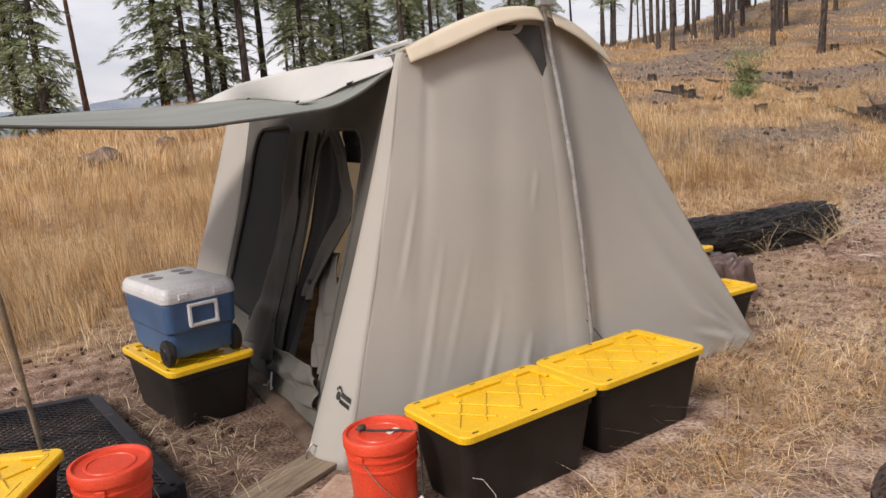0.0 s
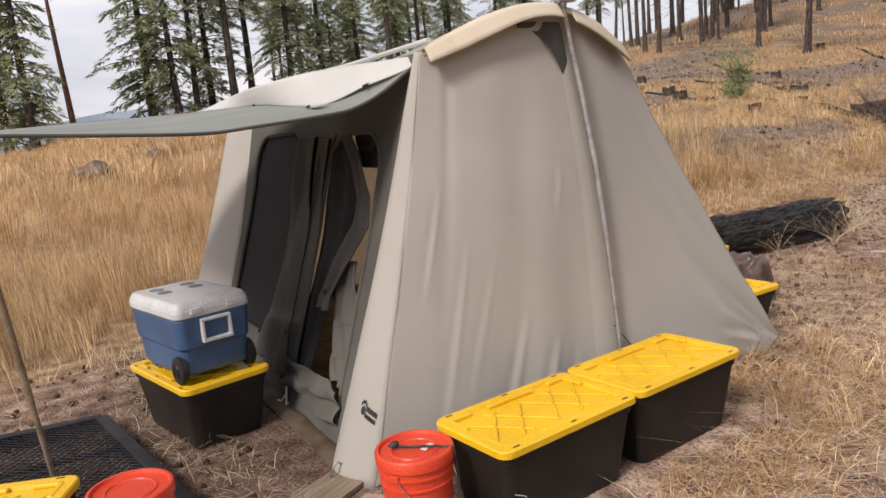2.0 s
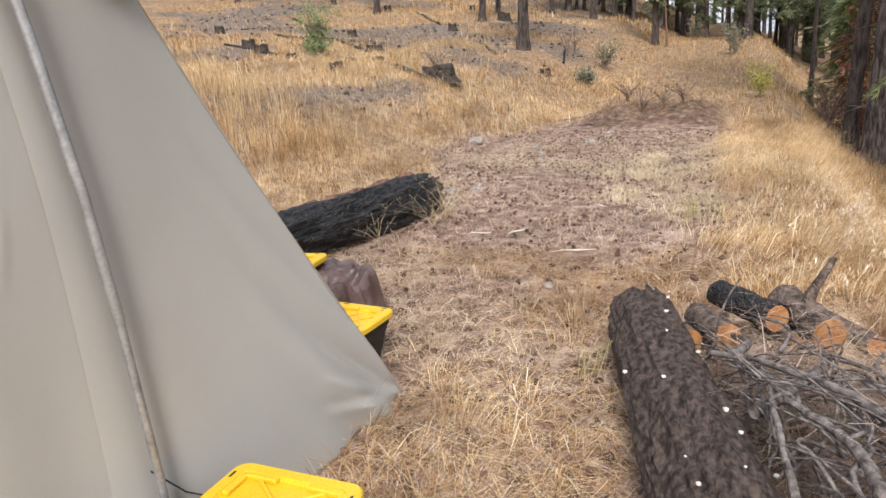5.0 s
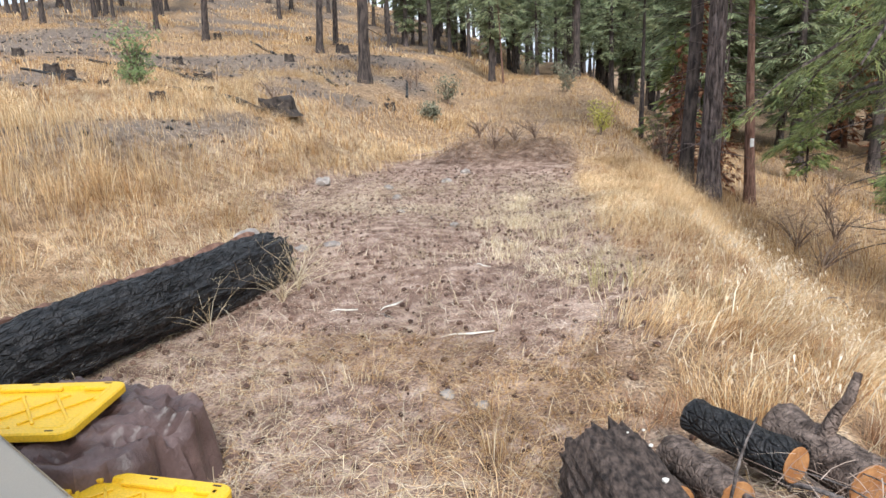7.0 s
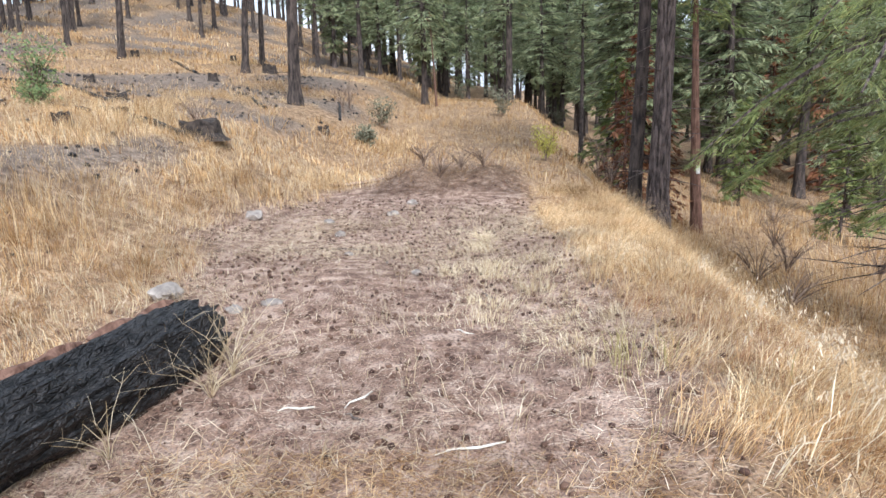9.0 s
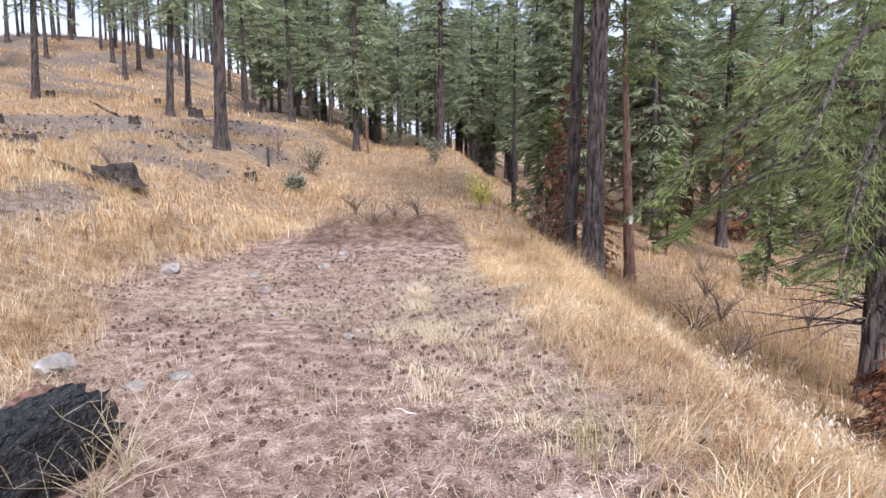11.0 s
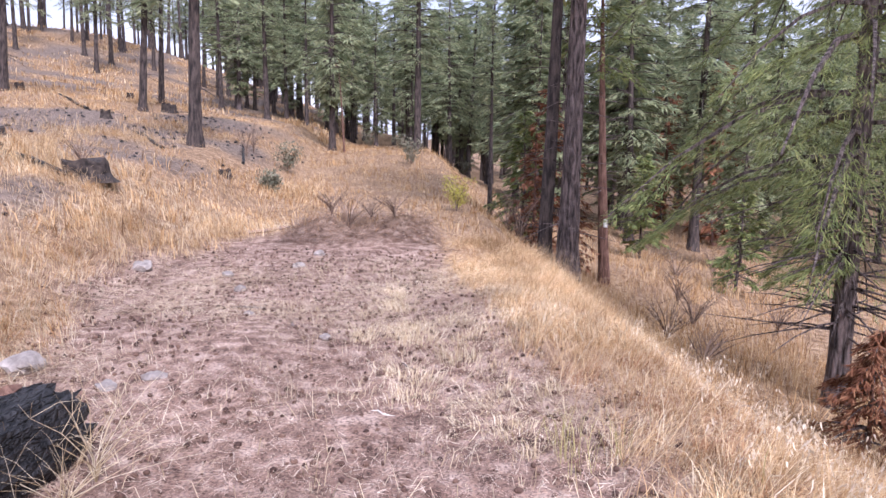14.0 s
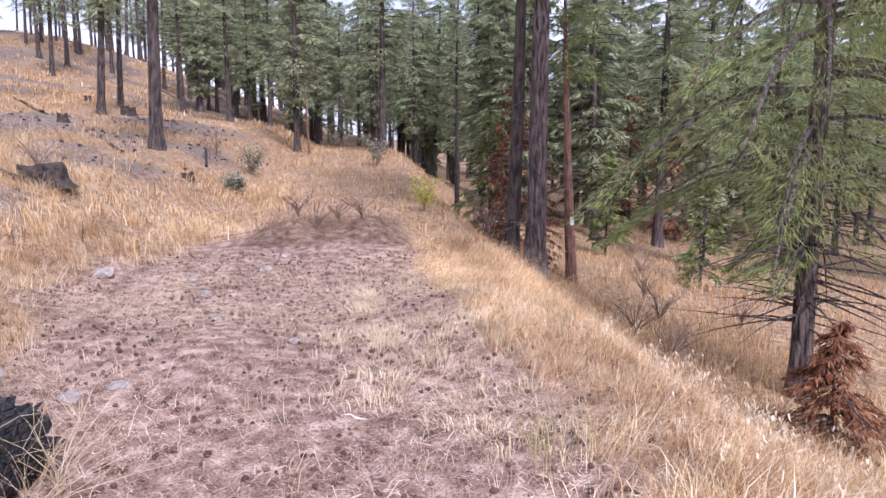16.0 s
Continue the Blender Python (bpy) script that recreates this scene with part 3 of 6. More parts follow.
# trees that stand singly and can be told apart
for kind, x, y, scale, turn, lean in (
    ("tall", 29.0, 6.64, 1.05, 20, (1.0, -3.5)), ("tall", 42.5, 13.0, 0.95, 80, (1, -3)), ("slim", 48.5, 13.9, 1.0, 150, (0, -2)), ("tall", 41.5, 19.5, 0.9, 40, (2, -3)),
    ("slim", 49.0, 26.9, 1.0, 40, (0, -3)), ("slim", 60.0, 39.0, 1.1, 10, (0, -2)), ("tall", 76.0, 28.6, 1.0, 70, (0, -2)), ("sparse", 87.0, 34.2, 1.0, 200, (0, 0)),
    ("slim", 88.0, 21.5, 1.1, 90, (0, -1)), ("slim", 81.0, 18.3, 0.9, 60, (0, 0)), ("tall", 85.5, 18.2, 1.0, 130, (0, -1)), ("tall", 53.5, 8.4, 0.85, 220, (0, -2)),
    ("full", 64.5, 8.7, 0.95, 300, (0, 0)), ("tall", 62.5, 6.8, 0.8, 45, (0, 0)), ("slim", 96.0, 14.8, 1.1, 10, (0, 0)), ("full", 46.5, 3.35, 1.0, 10, (0, -3)),
    ("snag", 45.0, 2.53, 0.42, 70, (0, 4)), ("tall", 50.0, -1.85, 1.1, 200, (0, 0)), ("slim", 71.0, -0.3, 1.0, 320, (0, 0)), ("sparse", 29.3, -3.92, 0.42, 15, (0, 1)),
    ("full", 70.0, 3.5, 1.0, 20, (0, 0)), ("tall", 78.0, 9.5, 1.0, 20, (0, 0)),
    ("slim", 41.0, -8.0, 0.8, 30, (0, 0)), ("young", 26.5, -4.6, 0.9, 60, (0, 0)), ("scorched", 25.0, -5.1, 1.0, 0, (0, 0)),
    ("scorched", 23.4, -4.4, 0.7, 140, (0, 0)), ("scorched", 22.4, -5.4, 0.6, 200, (0, 0)), ("round", 44.0, -13.0, 1.2, 100, (0, 0)),
    ("full", 52.0, -19.0, 1.0, 70, (0, 0)), ("full", 45.0, -9.0, 0.95, 250, (0, 0)), ("young", 33.5, -11.2, 0.95, 10, (0, 0)), ("full", 51.0, -10.5, 1.0, 120, (0, 0)),
    ("young", 24.0, -10.9, 0.75, 90, (0, 0)), ("full", 58.0, -23.0, 1.1, 10, (0, 0)), ("round", 33.0, -15.5, 0.8, 10, (0, 0)), ("round", 46.0, -20.0, 1.2, 200, (0, 0)),
    ("full", 45.0, -26.0, 1.2, 300, (0, 0)), ("round", 55.0, -33.0, 1.3, 60, (0, 0)), ("full", 60.0, -27.0, 1.4, 20, (0, 0)),
    ("scorched", 42.0, -18.5, 1.9, 20, (0, 0)), ("scorched", 47.0, -17.5, 1.7, 20, (0, 0)),
    ("tall", 48.0, -15.0, 1.3, 5, (0, 0)), ("tall", 55.0, -19.5, 1.3, 75, (0, 0)), ("full", 62.0, -26.0, 1.4, 155, (0, 0)), ("tall", 42.0, -13.2, 1.2, 255, (0, 0)),
    ("full", 70.0, -31.0, 1.5, 5, (0, 0)), ("tall", 39.0, -16.0, 1.2, 95, (0, 0)), ("full", 41.0, -21.0, 1.1, 35, (0, 0)), ("tall", 50.0, -24.0, 1.3, 15, (0, 0)),
    # behind the grassy crest, past the tent
    ("snag", 8.2, 58.0, 1.5, 0, (0, -2)), ("skirted", 4.5, 50.0, 1.35, 70, (0, 0)), ("skirted", 14.1, 51.0, 1.25, 140, (0, 0)), ("skirted", 17.6, 54.0, 1.3, 260, (0, 0)), ("skirted", 27.5, 54.0, 1.2, 10, (0, 0)), ("skirted", 30.0, 52.0, 1.1, 110, (0, 0)), ("skirted", 3.2, 52.0, 1.3, 50, (0, 0)), ("skirted", 1.2, 56.0, 1.2, 120, (0, 0)),
    ("skirted", 12.9, 53.5, 1.4, 190, (0, 0)), ("slim", 15.8, 52.0, 1.4, 30, (0, 2)), ("tall", 18.2, 50.5, 1.4, 80, (0, 0)),
    ("tall", 21.4, 55.0, 1.35, 260, (0, 0)), ("skirted", 23.6, 52.0, 1.25, 300, (0, 0)), ("round", 27.0, 51.0, 0.7, 20, (0, 0)),
    ("tall", 31.0, 48.5, 1.2, 330, (0, 0)), ("skirted", 36.0, 55.0, 1.1, 40, (0, 0)), ("slim", 35.0, 50.0, 1.2, 200, (0, 0)),
    ("tall", 40.0, 52.0, 1.1, 100, (0, 0)), ("skirted", 44.0, 58.0, 1.1, 250, (0, 0)), ("slim", 48.4, 36.5, 1.0, 20, (0, 0)),
    ("slim", 45.6, 33.0, 1.0, 90, (0, -2)), ("sparse", 61.7, 39.0, 0.9, 30, (0, -2)), ("sparse", 62.2, 43.0, 0.9, 110, (0, 0)),
):
    stand(kind, x, y, scale, turn, lean)

# the woods on the crest, beyond the track and across the gully
rng = random.Random(42)
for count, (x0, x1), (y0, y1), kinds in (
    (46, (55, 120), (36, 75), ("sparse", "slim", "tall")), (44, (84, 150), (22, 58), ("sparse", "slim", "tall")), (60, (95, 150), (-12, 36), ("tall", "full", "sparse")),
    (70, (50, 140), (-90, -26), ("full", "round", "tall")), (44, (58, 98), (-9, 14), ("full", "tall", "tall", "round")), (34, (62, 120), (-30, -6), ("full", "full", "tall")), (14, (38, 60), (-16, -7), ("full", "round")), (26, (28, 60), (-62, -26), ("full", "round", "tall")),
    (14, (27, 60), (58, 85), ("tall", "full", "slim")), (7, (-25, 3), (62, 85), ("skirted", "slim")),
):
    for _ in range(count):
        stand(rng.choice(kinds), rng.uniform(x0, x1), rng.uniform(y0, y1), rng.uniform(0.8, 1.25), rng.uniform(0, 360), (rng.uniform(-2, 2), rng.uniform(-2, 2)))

# the big double trunk by the verge, the marked snag and the fir that overhangs the slope
big = conifer("pine_tree", 21.0, 0.52, 0.36, 3.6, 120, 40, 0.30, 31, BARK, NEEDLES, 0.35, 22, 0.10, 0.0, 0.6)
big.matrix_basis = pose(20.5, -4.72, -1.75, 0, 0.6, 0)
tagged(big, "large old pine with scorched furrowed bark", "tree", "trees of the wood")
twin = conifer("pine_tree", 19.0, 0.36, 0.40, 2.6, 80, 36, 0.28, 32, BARK_CHAR, NEEDLES, 0.35, 26, 0.10, 0.0, 0.6)
twin.matrix_basis = pose(21.0, -4.24, -1.6, 0, -0.5, 40)
tagged(twin, "blackened pine trunk close behind a larger one", "tree", "trees of the wood")
snag = conifer("snag_tree", 9.5, 0.30, 0.62, 1.5, 26, 20, 0.26, 33, BARK_RED, NEEDLES, 0.5, 24, 0.2, 0.0, 0.5)
snag.matrix_basis = pose(22.0, -6.17, -2.22, -2.0, 3.0, 0)
tagged(snag, "thin reddish trunk with a pale blaze mark", "tree", "trees of the wood")
bm = bmesh.new()
box(bm, -0.155, -0.05, 1.75, -0.12, 0.05, 1.98, 0.012)
part("blaze", bm, WHITE_PLASTIC, snag, "white blaze mark")
over = conifer("fir_tree", 21.0, 0.32, 0.11, 4.6, 170, 330, 0.18, 34, BARK, NEEDLES, 0.60, 110, 0.12, 0.12, 0.17)
over.matrix_basis = on_ground(13.3, -7.25, 0.1)
tagged(over, "overhanging fir with long drooping green branches", "tree", "trees of the wood")
rust = conifer("fir_tree", 1.8, 0.06, 0.02, 0.95, 60, 70, 0.10, 35, BARK_RED, NEEDLES_DEAD, 0.8, 10, 0.1, 0.0, 0.5)
rust.matrix_basis = on_ground(11.2, -6.35, 0.05) @ Matrix.Diagonal((1.1, 1.1, 0.95, 1.0))
tagged(rust, "small fir with hanging rust-brown dead needles", "tree", "trees of the wood")
for source in TREES.values():
    for o in (*source.children_recursive, source):
        bpy.data.objects.remove(o)


# ---- stumps, shrubs, stones ----
def lump(bm, size, seed, rough=0.25, m=None, detail=3):
    r = bmesh.ops.create_icosphere(bm, subdivisions=detail, radius=1.0)
    for v in r["verts"]:
        d = v.co.normalized()
        k = 1 + rough * (noise.noise(d * 1.4 + Vector((seed, seed * 2.1, 0))) + 0.5 * noise.noise(d * 3.6 + Vector((0, seed, seed))))
        v.co = Vector((d.x * size[0] * k, d.y * size[1] * k, d.z * size[2] * k))
    if m:
        bmesh.ops.transform(bm, matrix=m, verts=r["verts"])
    return bm


def stump(x, y, r, h, seed, label="burnt black stump standing in dry grass"):
    rng = random.Random(seed)
    bm = bmesh.new()
    n, rings = 18, []
    jag = [rng.uniform(0.75, 1.15) for _ in range(n)]
    for z, k in ((-0.15, 1.35), (0.05, 1.2), (0.3, 1.02), (0.65, 0.96), (1.0, 0.92)):
        rings.append([bm.verts.new((r * k * rng.uniform(0.92, 1.08) * math.cos(6.283 * i / n), r * k * rng.uniform(0.92, 1.08) * math.sin(6.283 * i / n), h * z * (jag[i] if z == 1.0 else 1))) for i in range(n)])
    for a, b in zip(rings, rings[1:]):
        for i in range(n):
            bm.faces.new((a[i], a[(i + 1) % n], b[(i + 1) % n], b[i]))
    hub = bm.verts.new((0, 0, h * 0.8))
    for i in range(n):
        bm.faces.new((rings[-1][i], rings[-1][(i + 1) % n], hub))
    ob = part("stump", bm, STUMPWOOD, None, "", True)
    ob.matrix_basis = on_ground(x, y, 0.02)
    return tagged(ob, label, "stump", "burnt stumps")


for i, (x, y, r, h) in enumerate(((17.2, 5.5, 0.60, 0.46), (15.6, 7.5, 0.27, 0.32), (20.8, 13.9, 0.32, 0.36), (17.9, 7.55, 0.26, 0.24), (22.7, 10.12, 0.40, 0.26), (43.7, 12.0, 0.55, 0.6), (20.0, 12.8, 0.3, 0.35), (30, 15, 0.3, 0.4), (27, 20, 0.3, 0.4), (35, 12, 0.3, 0.45), (24.5, 4.6, 0.26, 0.3), (44, 20, 0.35, 0.5), (52, 17, 0.3, 0.5), (18.2, 10.5, 0.2, 0.25))):
    stump(x, y, r * 0.72, h * 0.8, i)


def fallen(name, pts, radii, material, label, category, group="", sides=14, seed=1, wobble=0.12):
    bm = bmesh.new()
    tube(bm, pts, radii, sides, True, wobble, random.Random(seed))
    ob = part(name, bm, material, None, "", True)
    return tagged(ob, label, category, group)


def downed(x0, y0, x1, y1, r, seed, material=CHAR):
    rng = random.Random(seed)
    pts = []
    for k in range(7):
        s = k / 6
        x, y = x0 + (x1 - x0) * s, y0 + (y1 - y0) * s
        pts.append((x + rng.uniform(-0.05, 0.05), y + rng.uniform(-0.05, 0.05), float(height(x, y)) + r * 0.7))
    return fallen("fallen_log", pts, [r * (1.1 - 0.5 * k / 6) for k in range(7)], material, "charred fallen log lying across the hillside", "log", "fallen logs on the hillside", 8, seed)


for i, row in enumerate(((16.6, 5.6, 18.6, 8.4, 0.072), (17.6, 8.1, 20.0, 10.8, 0.055), (21.5, 9.6, 24.8, 13.0, 0.066), (24.0, 12.5, 27.5, 17.5, 0.077), (31, 17, 36, 22, 0.077), (19.5, 11.8, 21.0, 15.0, 0.055), (26.5, 7.0, 31.0, 9.5, 0.055), (38, 14, 44, 18, 0.072), (29.0, 5.0, 33.0, 5.8, 0.055))):
    downed(*row, seed=i + 3)
stick = downed(18.7, 1.95, 17.7, 3.15, 0.05, 77, TWIG)
stick.name = "branch"
tagged(stick, "pale dead branch lying across the track", "branch", "loose branches")


def shrub(x, y, tall, wide, leaves, stems, count, size, seed, material, label, name="shrub", stem=None, thin=1.0):
    rng = random.Random(seed)
    ob = thing(name, on_ground(x, y, 0.02), label, "shrub", "shrubs of the slope")
    bm = bmesh.new()
    verts, faces, sizes = [], [], []
    for _ in range(stems):
        a, ln, out = rng.uniform(0, 6.283), tall * rng.uniform(0.6, 1.1), wide * rng.uniform(0.2, 1.0)
        pts = [Vector((math.cos(a) * out * s * s, math.sin(a) * out * s * s, ln * s)) + Vector((rng.uniform(-1, 1), rng.uniform(-1, 1), 0)) * 0.05 * wide * s for s in (0, 0.3, 0.6, 0.85, 1.0)]
        tube(bm, pts, [r * thin for r in (0.012, 0.010, 0.007, 0.005, 0.002)], 4, False)
        for _ in range(3):
            i = rng.randrange(1, 4)
            p = pts[i]
            q = p + Vector((rng.uniform(-1, 1), rng.uniform(-1, 1), rng.uniform(0.2, 1))) * wide * 0.35
            tube(bm, [p, p.lerp(q, 0.5) + Vector((0, 0, 0.03)), q], [0.005 * thin, 0.004 * thin, 0.001 * thin], 3, False)
            for _ in range(count):
                c = p.lerp(q, rng.random()) + Vector((rng.uniform(-1, 1), rng.uniform(-1, 1), rng.uniform(-1, 1))) * size * 1.6
                d = Vector((rng.uniform(-1, 1), rng.uniform(-1, 1), rng.uniform(-0.6, 1))).normalized() * size * rng.uniform(0.6, 1.2)
                s = d.orthogonal().normalized() * size * 0.28
                b = len(verts)
                verts += [c, c + d * 0.5 + s, c + d, c + d * 0.5 - s]
                faces += [b, b + 1, b + 2, b + 3]
                sizes.append(4)
    part("stem", bm, stem or TWIG, ob)
    if verts and leaves:
        crown = new("foliage", mesh_from("foliage", np.array([tuple(v) for v in verts]), np.array(faces), np.array(sizes), material))
        crown.parent = ob
    return ob


shrub(18.8, 10.0, 1.5, 0.9, True, 22, 16, 0.11, 1, LEAVES, "green leafy sapling growing on the burnt slope")
shrub(18.2, 9.6, 0.5, 0.7, True, 14, 10, 0.09, 2, LEAVES, "low green shrub on the burnt slope")
shrub(22.6, -2.1, 0.9, 0.7, True, 16, 14, 0.07, 3, LEAVES_YELLOW, "small shrub with bright yellow autumn leaves")
for i, (x, y, t) in enumerate(((31.1, 5.3, 1.2), (32.6, 3.95, 1.2), (38.8, -1.2, 1.2), (55, 1.5, 1.4), (52, -0.8, 1.0), (26.5, 3.6, 0.6), (60, -6, 1.3))):
    shrub(x, y, t, t * 0.7, i != 0, 18, 9, 0.12, 10 + i, SAGE, "grey-green sagebrush among the dry grass")
for i, (x, y, t, w) in enumerate(((21.1, -7.9, 0.9, 0.8), (23.5, -4.0, 1.6, 1.1), (25.0, -3.9, 1.3, 1.2), (22.5, -3.9, 1.8, 1.1), (16.0, -5.6, 0.8, 0.8), (18.5, -7.2, 1.1, 0.9), (24.0, -9.0, 1.0, 0.9), (28, -12.0, 1.2, 1.0), (14.0, -5.4, 0.8, 0.8), (19.0, -9.5, 0.9, 0.8), (33, 5.4, 1.3, 0.8), (18.0, 5.9, 0.7, 0.5), (17.3, 0.5, 0.6, 0.6), (17.6, -0.4, 0.5, 0.6), (17.9, 0.9, 0.5, 0.6), (18.1, 0.1, 0.5, 0.5))):
    shrub(x, y, t, w, False, 16, 0, 0.1, 30 + i, SAGE, "bare twiggy dead shrub", "dead_shrub")


def stone(x, y, size, seed, label="pale stone half sunk in the dirt", material=STONE):
    bm = bmesh.new()
    lump(bm, size, seed, 0.35)
    ob = part("stone", bm, material, None, "", True)
    ob.matrix_basis = on_ground(x, y, -size[2] * 0.35, seed * 50)
    return tagged(ob, label, "stone", "stones on the track")


for i, (x, y, s) in enumerate(((8.35, 2.3, (0.16, 0.13, 0.09)), (7.9, 1.55, (0.07, 0.06, 0.04)), (8.1, 1.3, (0.09, 0.06, 0.035)), (12.3, 1.6, (0.09, 0.07, 0.05)), (13.4, 3.2, (0.17, 0.14, 0.11)), (4.75, -0.42, (0.045, 0.04, 0.03)), (4.65, -0.62, (0.04, 0.035, 0.025)), (14.2, 1.1, (0.12, 0.09, 0.05)), (13.4, 2.0, (0.1, 0.08, 0.05)), (10.4, 1.1, (0.06, 0.05, 0.03)), (9.2, 0.2, (0.05, 0.05, 0.03)), (15.4, 0.9, (0.14, 0.1, 0.06)))):
    stone(x, y, s, i)


for x, y, s, k in ((2.43, 19.4, (0.62, 0.5, 0.42), 21), (4.6, 21.0, (0.4, 0.35, 0.28), 22)):
    stone(x, y, s, k, "brown boulder standing in tall dry grass", ROCK)


# ---- the tent: in its own frame x runs along the near side wall, y along the door front ----
TENT = pose(0.06, 0.169, 0.0, 0, 0, -5.58)
LEN, WID = 2.99, 4.30
tent = thing("tent", TENT, "tan canvas cabin tent with grey door front and raised awning", "tent")


def front_x(z):
    s = min(max(z / 1.97, 0), 1)
    return 0.60 * (1 - (1 - s) ** 1.12)


def back_x(z):
    return LEN - 0.005 - 0.62 * z + 0.035 * z * z


def crest(u):
    """Height of the bowed top edge along the side, from the front (0) to the back (1)."""
    return 1.97 - 0.03 * u + 0.215 * math.sin(math.pi * min(max(u, 0), 1) ** 1.08) ** 0.9 * 1.0


CREASES = (
    (0.17, 0.46, 0.12, 0.06, 0.004), (0.24, 0.42, 0.18, 0.16, 0.003), (0.31, 0.27, 0.25, 0.04, 0.006), (0.38, 0.20, 0.33, 0.03, 0.007), (0.43, 0.15, 0.39, 0.02, 0.005),
    (0.985, 0.015, 0.86, 0.16, 0.016), (0.985, 0.015, 0.90, 0.22, 0.014), (0.985, 0.015, 0.83, 0.09, 0.012), (0.09, 0.62, 0.07, 0.40, 0.004), (0.47, 0.60, 0.44, 0.52, 0.004),
)


def crease(u, s):
    """Sharp tension folds, from one point to another, fading at both ends."""
    y = 0.0
    for u0, s0, u1, s1, deep in CREASES:
        du, ds = (u1 - u0) * 3.0, (s1 - s0) * 2.0
        ln = math.hypot(du, ds)
        pu, ps = (u - u0) * 3.0, (s - s0) * 2.0
        f = (pu * du + ps * ds) / (ln * ln)
        if -0.1 < f < 1.1:
            d = (pu * ds - ps * du) / ln
            y += deep * (math.exp(-(d / 0.022) ** 2) - 0.6 * math.exp(-((d - 0.045) / 0.03) ** 2)) * math.sin(math.pi * min(max((f + 0.1) / 1.2, 0), 1)) ** 0.7
    return y


def side_y(u, s, z):
    y = 0.139 * z - 0.10 * math.sin(math.pi * u) * (0.4 + 0.6 * s)
    fold = (1 - s) ** 1.6
    y += 0.010 * fold * math.sin(23 * u + 7.5 * s + 0.6) * math.exp(-((u - 0.22) / 0.25) ** 2)
    y += 0.009 * (1 - s) * math.sin(34 * u - 5.5 * s) * math.exp(-((u - 0.38) / 0.12) ** 2)
    y += 0.035 * (1 - s) ** 2.5 * math.sin(46 * u + 16 * s) * math.exp(-((u - 0.92) / 0.10) ** 2)
    y += 0.012 * math.exp(-((u - 0.115) / 0.02) ** 2) * s * (1 - 0.4 * s)
    y += 0.012 * noise.noise(Vector((u * 5, s * 3.2, 0.4)))
    return y - crease(u, s)


def side_place(far):
    def place(u, s):
        z = crest(u) * s
        zz = s * 1.96
        x = front_x(zz) * (1 - u) + back_x(zz) * u
        y = side_y(u, s, z)
        return (x, WID - y, z) if far else (x, y, z)
    return place


solid(part("side_wall", sheet(190, 96, side_place(False)), CANVAS, tent, "", True), 0.004)
part("side_wall", sheet(40, 20, side_place(True)), CANVAS, tent, "", True)


def front_place(v, s):
    z = 1.97 * s
    y0, y1 = 0.139 * z, WID - 0.139 * z
    y = y0 + (y1 - y0) * v
    x = front_x(z) + 0.02 * math.sin(math.pi * v) * math.sin(math.pi * s) + 0.008 * noise.noise(Vector((v * 9, s * 4, 3.0)))
    return Vector((x, y, z))


def strip(v0, v1, n=12):
    def place(a, s):
        k0, k1 = v0(s), v1(s)
        return front_place(k0 + (k1 - k0) * a, s)
    return sheet(n, 40, place)


def v_of(y, s):
    z = 1.97 * s
    return (y - 0.139 * z) / (WID - 0.278 * z)


near_seam = lambda s: v_of(0.47 - 0.15 * s , s)
far_seam = lambda s: v_of(2.99 + 0.22 * s, s)


def on_strip(a, s, out=0.0):
    """The near corner of the front, which bellies out towards its foot."""
    k = near_seam(s)
    p = front_place(k * a, s)
    belly = (0.10 * (1 - s) ** 0.8 + 0.015) * math.sin(math.pi * min(a, 1)) * (1.15 - 0.4 * a)
    return Vector((p.x - belly - out, p.y - out * 0.5, p.z))


solid(part("front_strip", sheet(16, 40, lambda a, s: on_strip(a, s)), CANVAS, tent, "tan corner strip of the front", True), 0.004)
solid(part("front_strip", strip(far_seam, lambda s: 1.0), CANVAS, tent, "tan corner strip of the front", True), 0.004)


def in_round(y, z, y0, y1, z0, z1, r):
    if not (y0 <= y <= y1 and z0 <= z <= z1):
        return False
    cy, cz = min(max(y, y0 + r), y1 - r), min(max(z, z0), z1 - r)
    return (y - cy) ** 2 + (z - cz) ** 2 <= r * r


WINDOW, DOOR = (1.86, 2.88, 0.30, 1.66, 0.22), (0.56, 1.30, 0.15, 1.60, 0.22)
bm = strip(near_seam, far_seam, 150)
bmesh.ops.subdivide_edges(bm, edges=[e for e in bm.edges if abs((e.verts[0].co - e.verts[1].co).z) > 0.02], cuts=1)
gone = [f for f in bm.faces if any(in_round(f.calc_center_median().y, f.calc_center_median().z, *o) for o in (WINDOW, DOOR))]
bmesh.ops.delete(bm, geom=gone, context="FACES")
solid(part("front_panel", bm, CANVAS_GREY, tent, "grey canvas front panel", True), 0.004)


def outline(y0, y1, z0, z1, r, grow=0.0):
    pts = [(y0 - grow, z0), (y0 - grow, z1 - r)]
    pts += [(y0 + r - (r + grow) * math.cos(a), z1 - r + (r + grow) * math.sin(a)) for a in [math.pi / 2 * k / 8 for k in range(1, 9)]]
    pts += [(y1 - r + (r + grow) * math.sin(a), z1 - r + (r + grow) * math.cos(a)) for a in [math.pi / 2 * k / 8 for k in range(0, 9)]]
    return pts + [(y1 + grow, z0), (y0 - grow, z0)]


def on_front(y, z, out=0.0):
    p = front_place(v_of(y, z / 1.97), z / 1.97)
    return Vector((p.x - out, p.y, p.z))


